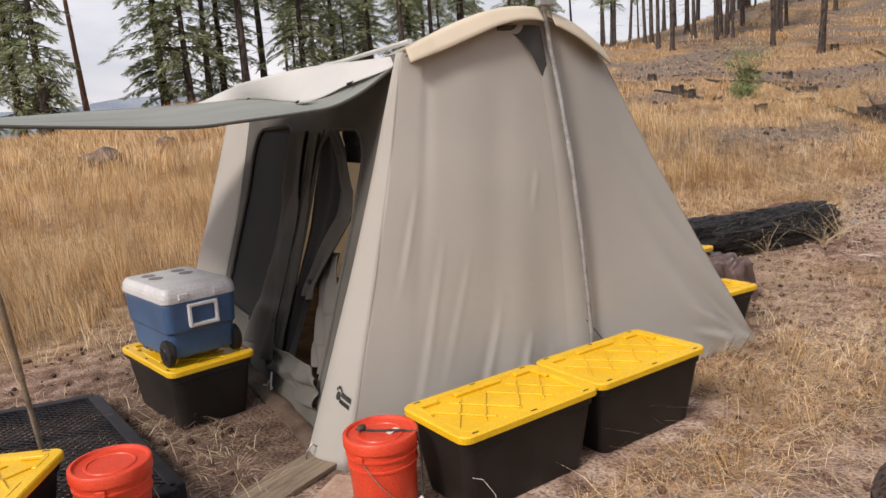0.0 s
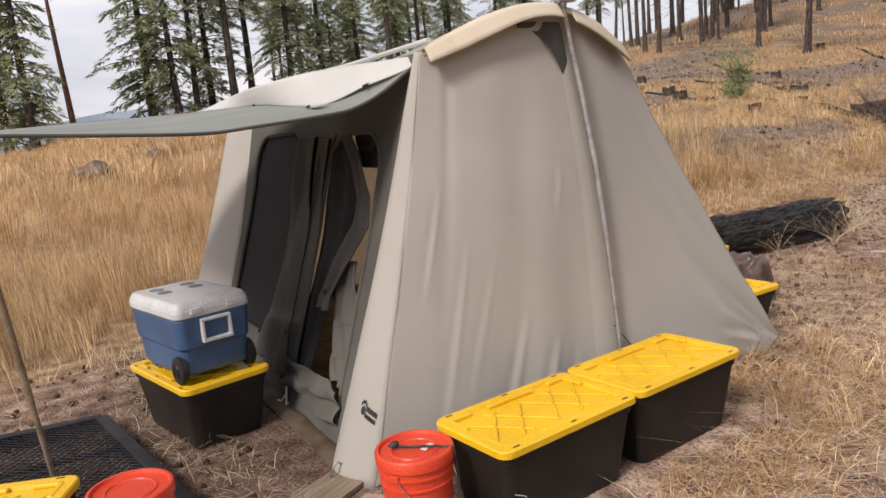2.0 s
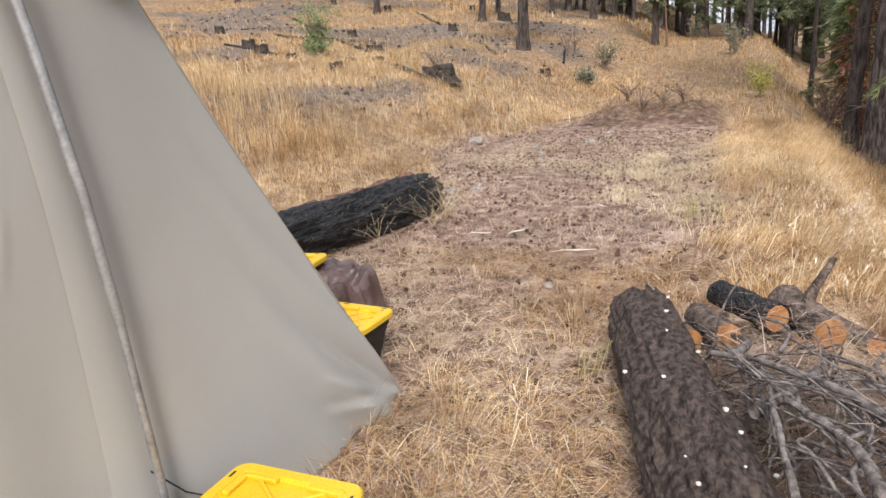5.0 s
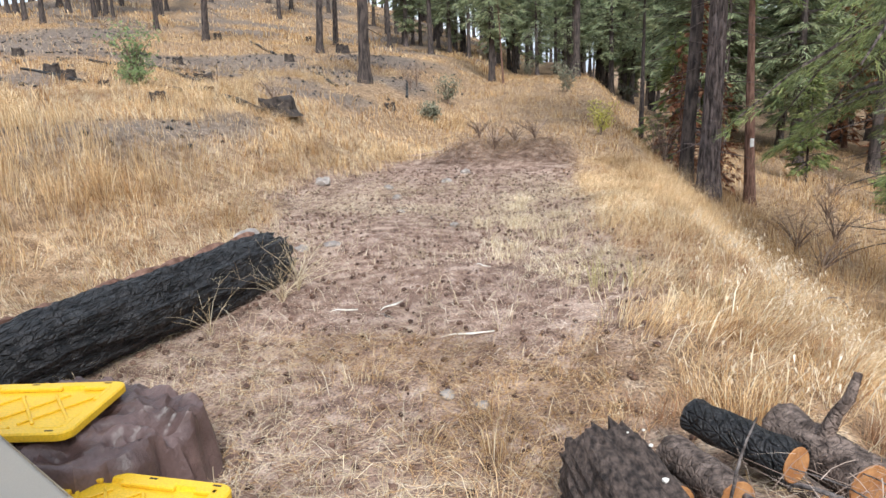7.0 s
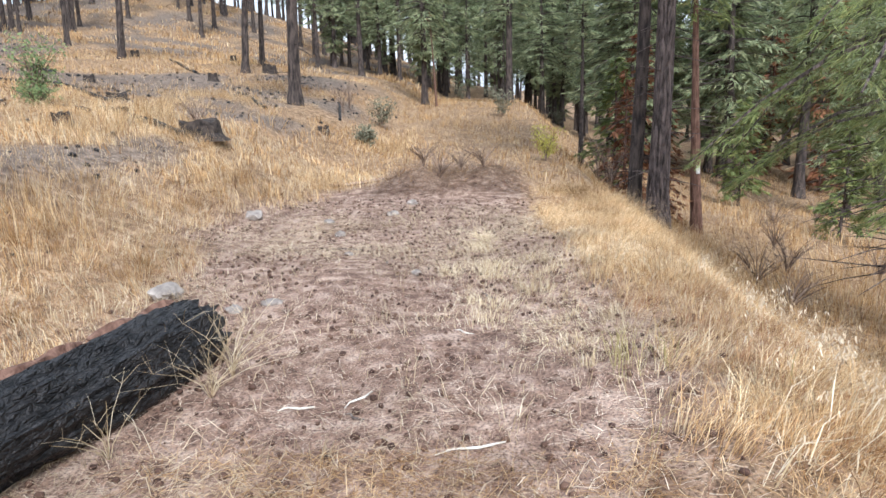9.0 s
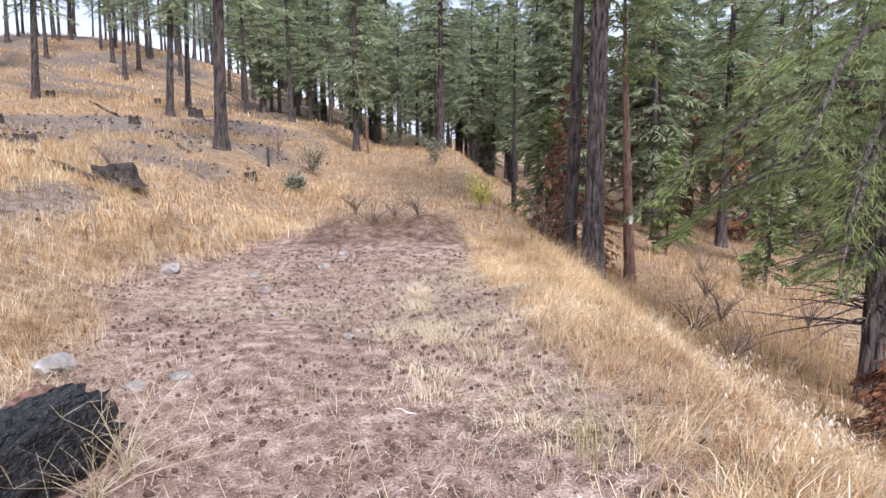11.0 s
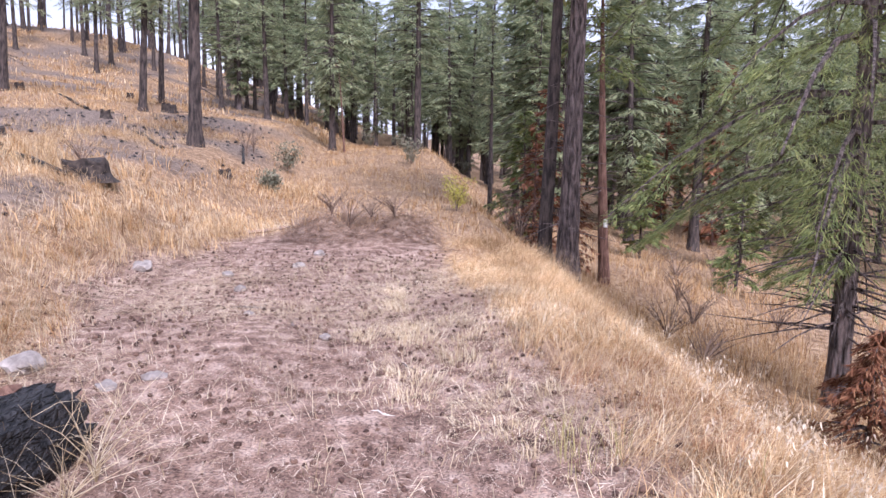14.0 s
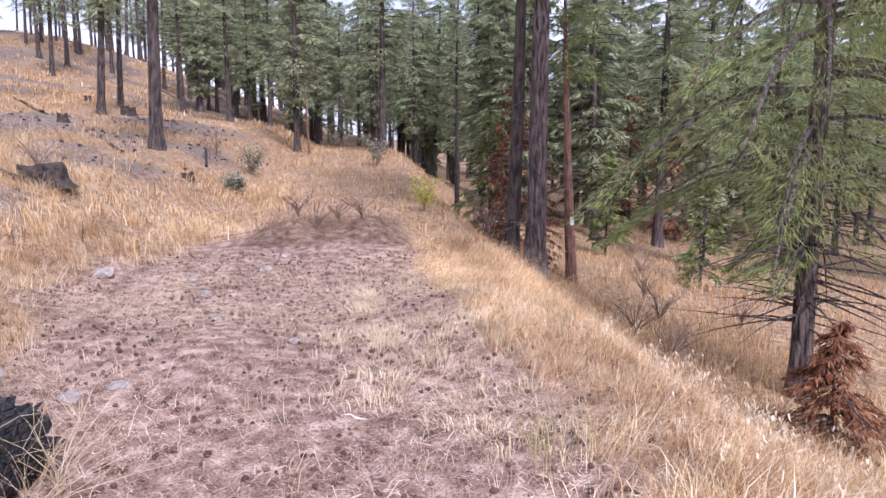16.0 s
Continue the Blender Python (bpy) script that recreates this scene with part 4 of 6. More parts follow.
for name, opening in (("window_trim", WINDOW), ("door_trim", DOOR)):
    bm = bmesh.new()
    pts = []
    raw = outline(*opening, 0.012)
    for (ya, za), (yb, zb) in zip(raw, raw[1:]):
        for k in range(4):
            pts.append(on_front(ya + (yb - ya) * k / 4, za + (zb - za) * k / 4, 0.004))
    tube(bm, pts, 0.013, 6, True)
    part(name, bm, CANVAS_GREY, tent, "", True)

# black insect screen behind the window, with a fold of rolled cover beside it
bm = sheet(24, 24, lambda a, s: on_front(1.80 + 1.14 * a, 0.26 + 1.44 * s, -0.012 - 0.01 * math.sin(3.1 * a)))
solid(part("window_screen", bm, SCREEN, tent, "black insect screen", True), 0.002)


def ribbon(rows, out=0.02, crease=0.012):
    """A hanging band of cloth on the front; rows are (y left, y right, z)."""
    n = 48

    def place(a, s):
        k = s * (len(rows) - 1)
        i = min(int(k), len(rows) - 2)
        f = k - i
        f = f * f * (3 - 2 * f)
        l, r, z = [rows[i][c] + (rows[i + 1][c] - rows[i][c]) * f for c in range(3)]
        y = l + (r - l) * a
        return on_front(y, z, out + crease * math.sin(a * 7 + s * 9) + 0.010 * math.sin(a * 15 - s * 4))
    return sheet(14, n, place)


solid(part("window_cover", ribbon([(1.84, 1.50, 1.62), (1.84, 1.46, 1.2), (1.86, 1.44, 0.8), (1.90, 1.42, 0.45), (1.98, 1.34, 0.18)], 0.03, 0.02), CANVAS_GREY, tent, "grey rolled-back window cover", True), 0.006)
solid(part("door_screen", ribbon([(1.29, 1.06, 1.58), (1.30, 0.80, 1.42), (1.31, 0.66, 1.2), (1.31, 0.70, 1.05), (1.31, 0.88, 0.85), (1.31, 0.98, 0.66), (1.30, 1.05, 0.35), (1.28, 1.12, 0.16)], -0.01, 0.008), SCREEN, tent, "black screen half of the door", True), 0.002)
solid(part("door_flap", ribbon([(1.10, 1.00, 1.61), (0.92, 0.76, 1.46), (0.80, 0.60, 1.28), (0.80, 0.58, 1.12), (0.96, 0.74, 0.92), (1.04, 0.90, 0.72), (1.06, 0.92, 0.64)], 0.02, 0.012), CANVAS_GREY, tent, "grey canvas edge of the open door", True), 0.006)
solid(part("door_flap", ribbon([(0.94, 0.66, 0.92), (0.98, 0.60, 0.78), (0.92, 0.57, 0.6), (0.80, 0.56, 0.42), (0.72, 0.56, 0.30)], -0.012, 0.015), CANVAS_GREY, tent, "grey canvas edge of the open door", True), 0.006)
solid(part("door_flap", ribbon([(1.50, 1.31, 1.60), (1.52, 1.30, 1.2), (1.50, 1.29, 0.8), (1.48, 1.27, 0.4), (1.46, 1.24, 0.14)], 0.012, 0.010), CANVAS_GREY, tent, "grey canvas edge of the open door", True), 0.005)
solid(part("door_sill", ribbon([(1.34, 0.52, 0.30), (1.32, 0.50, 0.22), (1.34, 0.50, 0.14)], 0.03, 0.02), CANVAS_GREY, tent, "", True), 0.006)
solid(part("window_flap", ribbon([(1.02, 0.57, 1.60), (1.0, 0.60, 1.52), (0.94, 0.64, 1.42)], -0.03, 0.01), SCREEN, tent, "dark screen gusset at the door's top", True), 0.003)

bm = bmesh.new()
for pts in ([(1.22, 0.12), (1.27, 0.06), (1.33, 0.05)], [(1.22, 0.12), (1.18, 0.06), (1.16, 0.08)], [(1.22, 0.12), (1.24, 0.15)]):
    tube(bm, [on_front(y, z, 0.05) for y, z in pts], 0.006, 6)
part("tie_cord", bm, CORD_WHITE, tent, "white tie cord")
bm = bmesh.new()
tube(bm, [on_front(1.42, z, 0.035) for z in (1.5, 1.1, 0.7, 0.3)], 0.004, 5)
tube(bm, [on_front(1.18, 1.62, 0.03), on_front(1.20, 1.54, 0.035)], 0.006, 5)
part("zip", bm, INK, tent)
for y, z in ((1.44, 1.31), (1.46, 0.42), (0.96, 0.74)):
    bm = bmesh.new()
    lump(bm, (0.010, 0.016, 0.016), 1, 0.1, Matrix.Translation(on_front(y, z, 0.04)), 2)
    part("toggle", bm, INK, tent)

# back wall, roof and its drooping edges
part("back_wall", sheet(30, 20, lambda v, s: (back_x(1.95 * s), (0.139 * 1.95 * s) * (1 - v) + (WID - 0.139 * 1.95 * s) * v, 1.95 * s)), CANVAS, tent, "", True)


def roof_place(over):
    def place(u, v):
        z = crest(u)
        x = front_x(1.97) * (1 - u) + back_x(1.96) * u
        y0 = side_y(u, 1.0, z) - over
        return (x, y0 + (WID - 2 * y0) * v, z + 0.012 - 0.10 * math.sin(math.pi * v))
    return place


part("roof", sheet(36, 30, roof_place(0.05)), CANVAS, tent, "", True)


def valance(u0, u1):
    def place(a, s):
        u = u0 + (u1 - u0) * a
        p = roof_place(0.05)(u, 0.0)
        drop = 0.075 + 0.03 * math.sin(math.pi * u) * (1 - u) + 0.015 * math.sin(9 * u)
        return (p[0], p[1] - 0.05 * s, p[2] - drop * s)
    return sheet(40, 4, place)


solid(part("roof_edge", valance(0.0, 0.605), CANVAS_TRIM, tent, "cream bound roof edge", True), 0.006)
solid(part("roof_edge", valance(0.665, 1.0), CANVAS_TRIM, tent, "cream bound roof edge", True), 0.006)


def on_side(u, s, out=0.0):
    x, y, z = side_place(False)(u, s)
    return Vector((x, y - out, z))


# the pole outside the middle of the side, the bow rod and the peak vent
pole_u = lambda s: 0.497 + 0.135 * s
bm = bmesh.new()
tube(bm, [on_side(pole_u(s), s, 0.045) for s in (0.02, 0.2, 0.44)], 0.0135, 12)
tube(bm, [on_side(pole_u(s), s, 0.045) for s in (0.43, 0.6, 0.8, 1.0)] + [on_side(pole_u(1), 1.0, 0.07) + Vector((0, 0, 0.055))], 0.0165, 12)
part("side_pole", bm, STEEL, tent, "galvanised steel pole", True)
bm = bmesh.new()
c = on_side(pole_u(1), 1.0, 0.07) + Vector((0, 0, 0.04))
box(bm, c.x - 0.055, c.y - 0.02, c.z - 0.012, c.x + 0.06, c.y + 0.025, c.z + 0.028, 0.008)
part("pole_clamp", bm, STEEL, tent, "steel bow clamp")
bm = bmesh.new()
tube(bm, [Vector(roof_place(0.06)(u, 0.0)) + Vector((0, 0.02, -0.035)) for u in [k / 30 for k in range(31)]], 0.009, 8)
tube(bm, [Vector(roof_place(0.06)(1.0, 0.0)) + Vector((0.0, 0.02, -0.035)), Vector(roof_place(0.06)(1.0, 0.0)) + Vector((0.05, 0.02, -0.07))], 0.009, 8)
part("bow_rod", bm, STEEL, tent, "spring-steel roof bow")
bm = bmesh.new()
lo = Vector(roof_place(0.05)(0.02, 0.0)) + Vector((0.0, 0.0, 0.02))
tube(bm, [lo, (0.95, 1.9, 2.10), (1.5, 3.9, 2.26)], 0.014, 8)
part("ridge_strap", bm, CANVAS_WHITE, tent, "pale strap along the roof")


def vent(a, s):
    top = 0.47 + 0.14 * a
    u = 0.40 + 0.205 * a
    z0 = 0.955 - 0.165 * a ** 2.2
    ss = 0.965 + (z0 - 0.965) * s
    return on_side(u + 0.012 * s * math.sin(5 * a), ss, 0.012 + 0.012 * math.sin(a * 8 + s * 3))


part("peak_vent", sheet(20, 12, vent), VENT, tent, "dark grey vent flap", True)
bm = sheet(6, 40, lambda a, s: on_side(pole_u(0.05 + 0.93 * s) - 0.050 + 0.055 * a, 0.05 + 0.93 * s, 0.006 + 0.004 * math.sin(3.14 * a)))
part("pole_sleeve", bm, CANVAS, tent, "", True)
bm = bmesh.new()
tube(bm, [on_side(0.52, 0.21, 0.03), on_side(0.55, 0.15, 0.03), on_side(0.585, 0.11, 0.05)], 0.003, 5)
part("guy_cord", bm, CORD, tent)


# the maker's mark: a plain paw-shaped blot and two bars
def printed(a, s, wa, ws, slant=0.0, oval=False):
    bm = bmesh.new()
    ring = []
    for k in range(16):
        t = 2 * math.pi * k / 16
        p, q = math.cos(t), math.sin(t)
        if not oval:
            m = max(abs(p), abs(q))
            p, q = p / m, q / m
        ring.append(bm.verts.new(on_strip(a + p * wa / 2, s + q * ws / 2 + slant * p * wa / 2, 0.007)))
    bm.faces.new(ring)
    return bm


for a, s, wa, ws, slant, oval in ((0.220, 0.168, 0.055, 0.020, 0.0, True), (0.245, 0.184, 0.016, 0.009, 0, True), (0.225, 0.188, 0.016, 0.009, 0, True), (0.205, 0.187, 0.016, 0.009, 0, True), (0.188, 0.181, 0.016, 0.009, 0, True),
                                  (0.125, 0.165, 0.12, 0.012, 0.13, False), (0.135, 0.150, 0.12, 0.010, 0.13, False)):
    part("printed_mark", printed(a, s, wa, ws, slant, oval), INK, tent)

# awning: its sky-lit top painted pale off the roof edge, then the sheet out to its pole, painted in shaded grey
HEM = [(-1.30, 0.36, 1.725), (-0.868, 0.33, 1.690), (-0.461, 0.33, 1.664), (-0.233, 0.33, 1.676), (0.097, 0.33, 1.702), (0.245, 0.33, 1.724), (0.403, 0.33, 1.79), (0.571, 0.33, 1.896)]
UPPER = [(-1.40, 4.0, 1.915), (-0.95, 3.75, 1.912), (-0.456, 3.4, 1.906), (0.02, 2.8, 1.890), (0.313, 2.2, 1.875), (0.361, 1.5, 1.812), (0.32, 0.9, 1.780), (0.571, 0.34, 1.901)]
RIM = [(0.20, 2.75, 1.95), (0.266, 2.2, 1.985), (0.368, 1.7, 2.003), (0.502, 1.2, 2.004), (0.547, 0.7, 1.975), (0.609, 0.33, 1.957)]
FOLD = [(0.02, 2.8, 1.890), (0.313, 2.2, 1.875), (0.361, 1.5, 1.812), (0.32, 0.9, 1.780), (0.42, 0.55, 1.84), (0.571, 0.34, 1.901)]


def along(pts, s):
    k = s * (len(pts) - 1)
    i = min(int(k), len(pts) - 2)
    f, get = k - i, lambda j: Vector(pts[min(max(j, 0), len(pts) - 1)])
    a, b, c, d = get(i - 1), get(i), get(i + 1), get(i + 2)
    return 0.5 * ((2 * b) + (c - a) * f + (2 * a - 5 * b + 4 * c - d) * f * f + (3 * b - a - 3 * c + d) * f ** 3)


def loft(one, two, sag, nu=60, nv=16):
    return sheet(nu, nv, lambda u, v: along(one, u).lerp(along(two, u), v) + Vector((0, 0, -sag * math.sin(math.pi * v) + 0.004 * noise.noise(Vector((u * 7, v * 4, 1))))))


solid(part("awning", loft(HEM, UPPER, 0.015), AWNING_SHADED, tent, "awning sheet with its underside's shade painted grey-green", True), 0.005)
solid(part("awning_panel", loft(FOLD, RIM, 0.01, 40, 10), CANVAS_WHITE, tent, "awning's top beside the roof, sky light painted pale", True), 0.004)
bm = bmesh.new()
tube(bm, [along(HEM, k / 40) for k in range(41)], 0.008, 6)
part("awning_hem", bm, CANVAS_GREY, tent, "dark bound awning hem")
for s in (0.2, 0.5, 0.8):
    bm = bmesh.new()
    p = along(FOLD, s)
    tube(bm, [p + Vector((-0.02, -0.02, 0.0)), p + Vector((0.02, -0.01, 0.012))], 0.007, 6)
    part("toggle", bm, INK, tent)
FLOORS = sheet(10, 14, lambda a, b: (0.02 + (LEN - 0.06) * a, 0.04 + (WID - 0.08) * b, 0.012 + 0.006 * noise.noise(Vector((a * 6, b * 8, 0)))))
part("tent_floor", FLOORS, FLOORCLOTH, tent, "brown vinyl floor")


def in_tent(x, y, z, turn=0):
    return TENT @ pose(x, y, z, 0, 0, turn)


sill = part("groundsheet", sheet(8, 40, lambda a, b: (-0.09 + 0.14 * a, 0.30 + 2.6 * b, 0.022 + 0.028 * math.sin(3.0 * a) + 0.012 * noise.noise(Vector((a * 3, b * 14, 2))))), FLOORCLOTH, None, "", True)
sill.matrix_basis = TENT
tagged(sill, "muddy brown groundsheet edge along the tent front", "groundsheet")
bag = part("duffel_bag", lump(bmesh.new(), (0.22, 0.42, 0.20), 3, 0.12), RED_CLOTH, None, "", True)
bag.matrix_basis = in_tent(1.75, 1.35, 0.55)
tagged(bag, "red fabric bag on a cot inside the tent", "bag")
cot = thing("camp_cot", in_tent(1.75, 1.4, 0.0), "dark folding cot standing inside the tent", "cot")
bm = bmesh.new()
box(bm, -0.35, -0.9, 0.36, 0.35, 0.9, 0.39, 0.012)
part("bed", bm, VENT, cot)
for sx in (-0.3, 0.3):
    for sy in (-0.8, 0.8):
        bm = bmesh.new()
        tube(bm, [(sx, sy, 0.015), (sx * 0.9, sy, 0.37)], 0.012, 8)
        part("leg", bm, IRON, cot)


# ---- storage totes ----
def tote_lid(w, d):
    """A moulded lid: rolled rim, sunken field, raised bars and a lattice of ribs."""
    bm = bmesh.new()
    stacked(bm, [(w - 0.006, d - 0.006, 0.05, -0.034), (w, d, 0.052, -0.030), (w, d, 0.052, -0.006), (w - 0.012, d - 0.012, 0.048, 0.0), (w - 0.085, d - 0.085, 0.03, 0.0), (w - 0.098, d - 0.098, 0.026, -0.016)], True)
    z0, z1 = -0.0165, -0.0075
    hw, hd = w / 2 - 0.055, d / 2 - 0.055
    for s in (-1, 1):
        box(bm, -w * 0.17, s * hd - 0.016, z0, w * 0.17, s * hd + 0.010, 0.001, 0.004, None, 1)
        for t in (-1, 1):
            box(bm, t * w * 0.36 - w * 0.07, s * hd - 0.014, z0, t * w * 0.36 + w * 0.07, s * hd + 0.010, 0.001, 0.004, None, 1)
            box(bm, t * hw - 0.014, s * d * 0.25 - 0.06, z0, t * hw + 0.010, s * d * 0.25 + 0.06, 0.001, 0.004, None, 1)
    run = hd * 1.9
    for s in (-1, 1):
        for c in (-0.30, -0.12, 0.12, 0.30):
            m = Matrix.Translation((c * w, 0, 0)) @ Matrix.Rotation(radians(s * 52), 4, "Z")
            cut = min(run, 2 * hd / math.sin(radians(52))) * 0.48
            box(bm, -cut, -0.006, z0, cut, 0.006, z1, 0.002, m, 1)
    return bm


def tote(m, w, d, h, label, group="yellow-lidded totes"):
    t = thing("storage_tote", m, label, "tote", group)
    bm = bmesh.new()
    stacked(bm, [(w - 0.15, d - 0.13, 0.045, 0.0), (w - 0.14, d - 0.12, 0.05, 0.012), (w - 0.05, d - 0.05, 0.05, h - 0.075), (w - 0.035, d - 0.035, 0.05, h - 0.07), (w - 0.03, d - 0.03, 0.05, h - 0.03)])
    part("body", bm, BLACK, t)
    lid = part("lid", tote_lid(w, d), YELLOW, t, "bright yellow ribbed lid")
    lid.matrix_basis = pose(0, 0, h)
    for sy in (-1, 1):
        for cx in (-0.40, 0.0, 0.40):
            bm = bmesh.new()
            box(bm, cx * w - 0.016, sy * (d / 2 - 0.021) - 0.0045, -0.004, cx * w + 0.016, sy * (d / 2 - 0.021) + 0.0045, 0.0016, 0.001, None, 1)
            part("slot", bm, BLACK, lid, "dark latch slot")
    return t


tote(pose(0.588, -0.386, 0, 0, 0, 0.4), 0.782, 0.468, 0.385, "black storage tote with yellow lid beside the tent wall")
tote(pose(1.376, -0.382, 0, 0, 0, -0.3), 0.782, 0.468, 0.388, "black storage tote with yellow lid beside the tent wall")
tote(pose(-0.262, 1.585, 0, 0, 0, 97), 0.82, 0.515, 0.375, "black yellow-lidded tote carrying the blue cooler")
tote(pose(-1.50, 0.50, 0, 0, 0, -30), 0.782, 0.468, 0.375, "black storage tote with yellow lid at the camp's edge")
tote(pose(3.24, 0.41, 0, 0, 0, 86), 0.62, 0.36, 0.30, "low black tote with yellow lid behind the tent")

loose = thing("tote_lid", pose(3.60, 1.14, 0.437, 1.0, 1.0, 97), "spare yellow tote lid lying on brown tarp", "lid")
part("panel", tote_lid(0.782, 0.468), YELLOW, loose)
for sy in (-1, 1):
    for cx in (-0.31, 0.0, 0.31):
        bm = bmesh.new()
        box(bm, cx - 0.016, sy * 0.213 - 0.0045, -0.004, cx + 0.016, sy * 0.213 + 0.0045, 0.0016, 0.001, None, 1)
        part("slot", bm, BLACK, loose, "dark latch slot")


# ---- tarp bundle behind the tent ----
def tarp_bundle():
    def place(u, v):
        a = 2 * math.pi * u
        p, q = math.cos(a), math.sin(a)
        k = (abs(p) ** 3.2 + abs(q) ** 3.2) ** (-1 / 3.2)
        s = min(1, v * 1.55)
        r = s ** 0.8 if v < 0.65 else 1.0 + 0.10 * (v - 0.65) / 0.35
        z = 0.40 - 0.03 * s * s if v < 0.60 else 0.37 - 0.37 * ((v - 0.60) / 0.40) ** 0.9
        fold = 0.03 * math.sin(11 * a + 6 * v) * max(0, v - 0.5) * 2 + 0.02 * math.sin(23 * a - 4 * v) * max(0, v - 0.55) * 2
        x, y = (0.40 * p * k) * (r + fold), (0.46 * q * k) * (r + fold)
        z += 0.05 * noise.noise(Vector((x * 4, y * 4, 1.0))) * (1 if v < 0.65 else 0.5) + 0.02 * noise.noise(Vector((x * 11, y * 11, 4.0)))
        ridge = abs(noise.noise(Vector((x * 5.5, y * 5.5, 7.0)))) + 0.5 * abs(noise.noise(Vector((x * 12, y * 12, 9.0))))
        z -= 0.13 * ridge * min(1.0, v * 2)
        return (x * (1 - 0.16 * ridge), y * (1 - 0.16 * ridge), max(z, 0.004))
    bm = sheet(130, 56, place)
    bmesh.ops.remove_doubles(bm, verts=bm.verts, dist=0.002)
    ob = part("tarp", bm, TARP, None, "", True)
    ob.matrix_basis = pose(3.69, 0.91, 0.0, 0, 0, -10)
    return tagged(ob, "crumpled brown tarp draped over stacked gear", "tarp")


tarp_bundle()


# ---- buckets ----
def bucket(m, label, cord):
    b = thing("bucket", m, label, "bucket", "orange-red buckets")
    bm = bmesh.new()
    turned(bm, [(0.128, 0.0), (0.131, 0.006), (0.141, 0.24), (0.148, 0.242), (0.148, 0.250), (0.143, 0.252), (0.144, 0.285), (0.151, 0.287), (0.151, 0.295), (0.146, 0.297), (0.148, 0.335)], 48)
    part("pail", bm, RED, b, "", True)
    bm = bmesh.new()
    turned(bm, [(0.152, 0.322), (0.157, 0.324), (0.158, 0.362), (0.153, 0.370), (0.142, 0.371), (0.137, 0.358), (0.100, 0.357), (0.097, 0.362), (0.088, 0.362), (0.085, 0.357), (0.030, 0.357), (0.001, 0.358)], 48)
    part("lid", bm, RED, b, "ribbed snap-on lid", True)
    bm = bmesh.new()
    pts = [(0.15 * math.cos(a), -0.02 - 0.155 * math.sin(a), 0.30 - 0.21 * math.sin(a)) for a in [math.pi * k / 16 for k in range(17)]]
    tube(bm, pts, 0.0022, 6)
    handle = part("bail", bm, WIRE, b, "wire bail")
    bm = bmesh.new()
    tube(bm, [pts[7], pts[8], pts[9]], 0.010, 10)
    part("grip", bm, WHITE_PLASTIC, handle, "white plastic grip")
    for sx in (-1, 1):
        bm = bmesh.new()
        box(bm, sx * 0.148 - 0.008, -0.03, 0.285, sx * 0.148 + 0.008, 0.01, 0.315, 0.004)
        part("ear", bm, RED, b)
    if cord:
        bm = bmesh.new()
        tube(bm, [(-0.05, 0.09, 0.374), (-0.02, 0.03, 0.368), (0.03, -0.07, 0.370), (0.06, -0.150, 0.368), (0.062, -0.158, 0.25), (0.055, -0.150, 0.06)], 0.005, 6)
        part("bungee_cord", bm, CORD, b, "dark elastic cord")
        bm = bmesh.new()
        lump(bm, (0.022, 0.018, 0.014), 2, 0.2, Matrix.Translation((-0.035, 0.07, 0.378)), 2)
        part("cord_knot", bm, CORD, b)
        bm = bmesh.new()
        box(bm, 0.0, -0.055, 0.360, 0.06, -0.03, 0.3625, 0)
        part("sticker", bm, WHITE_PLASTIC, b, "pale paper sticker")
    return b


bucket(pose(0.025, -0.275, 0, 0, 0, 20), "orange-red plastic bucket with lid and elastic cord", True)
b2 = bucket(pose(-0.935, 0.245, 0, 1.5, 0, 60), "orange-red lidded bucket beside a steel mesh deck", False)


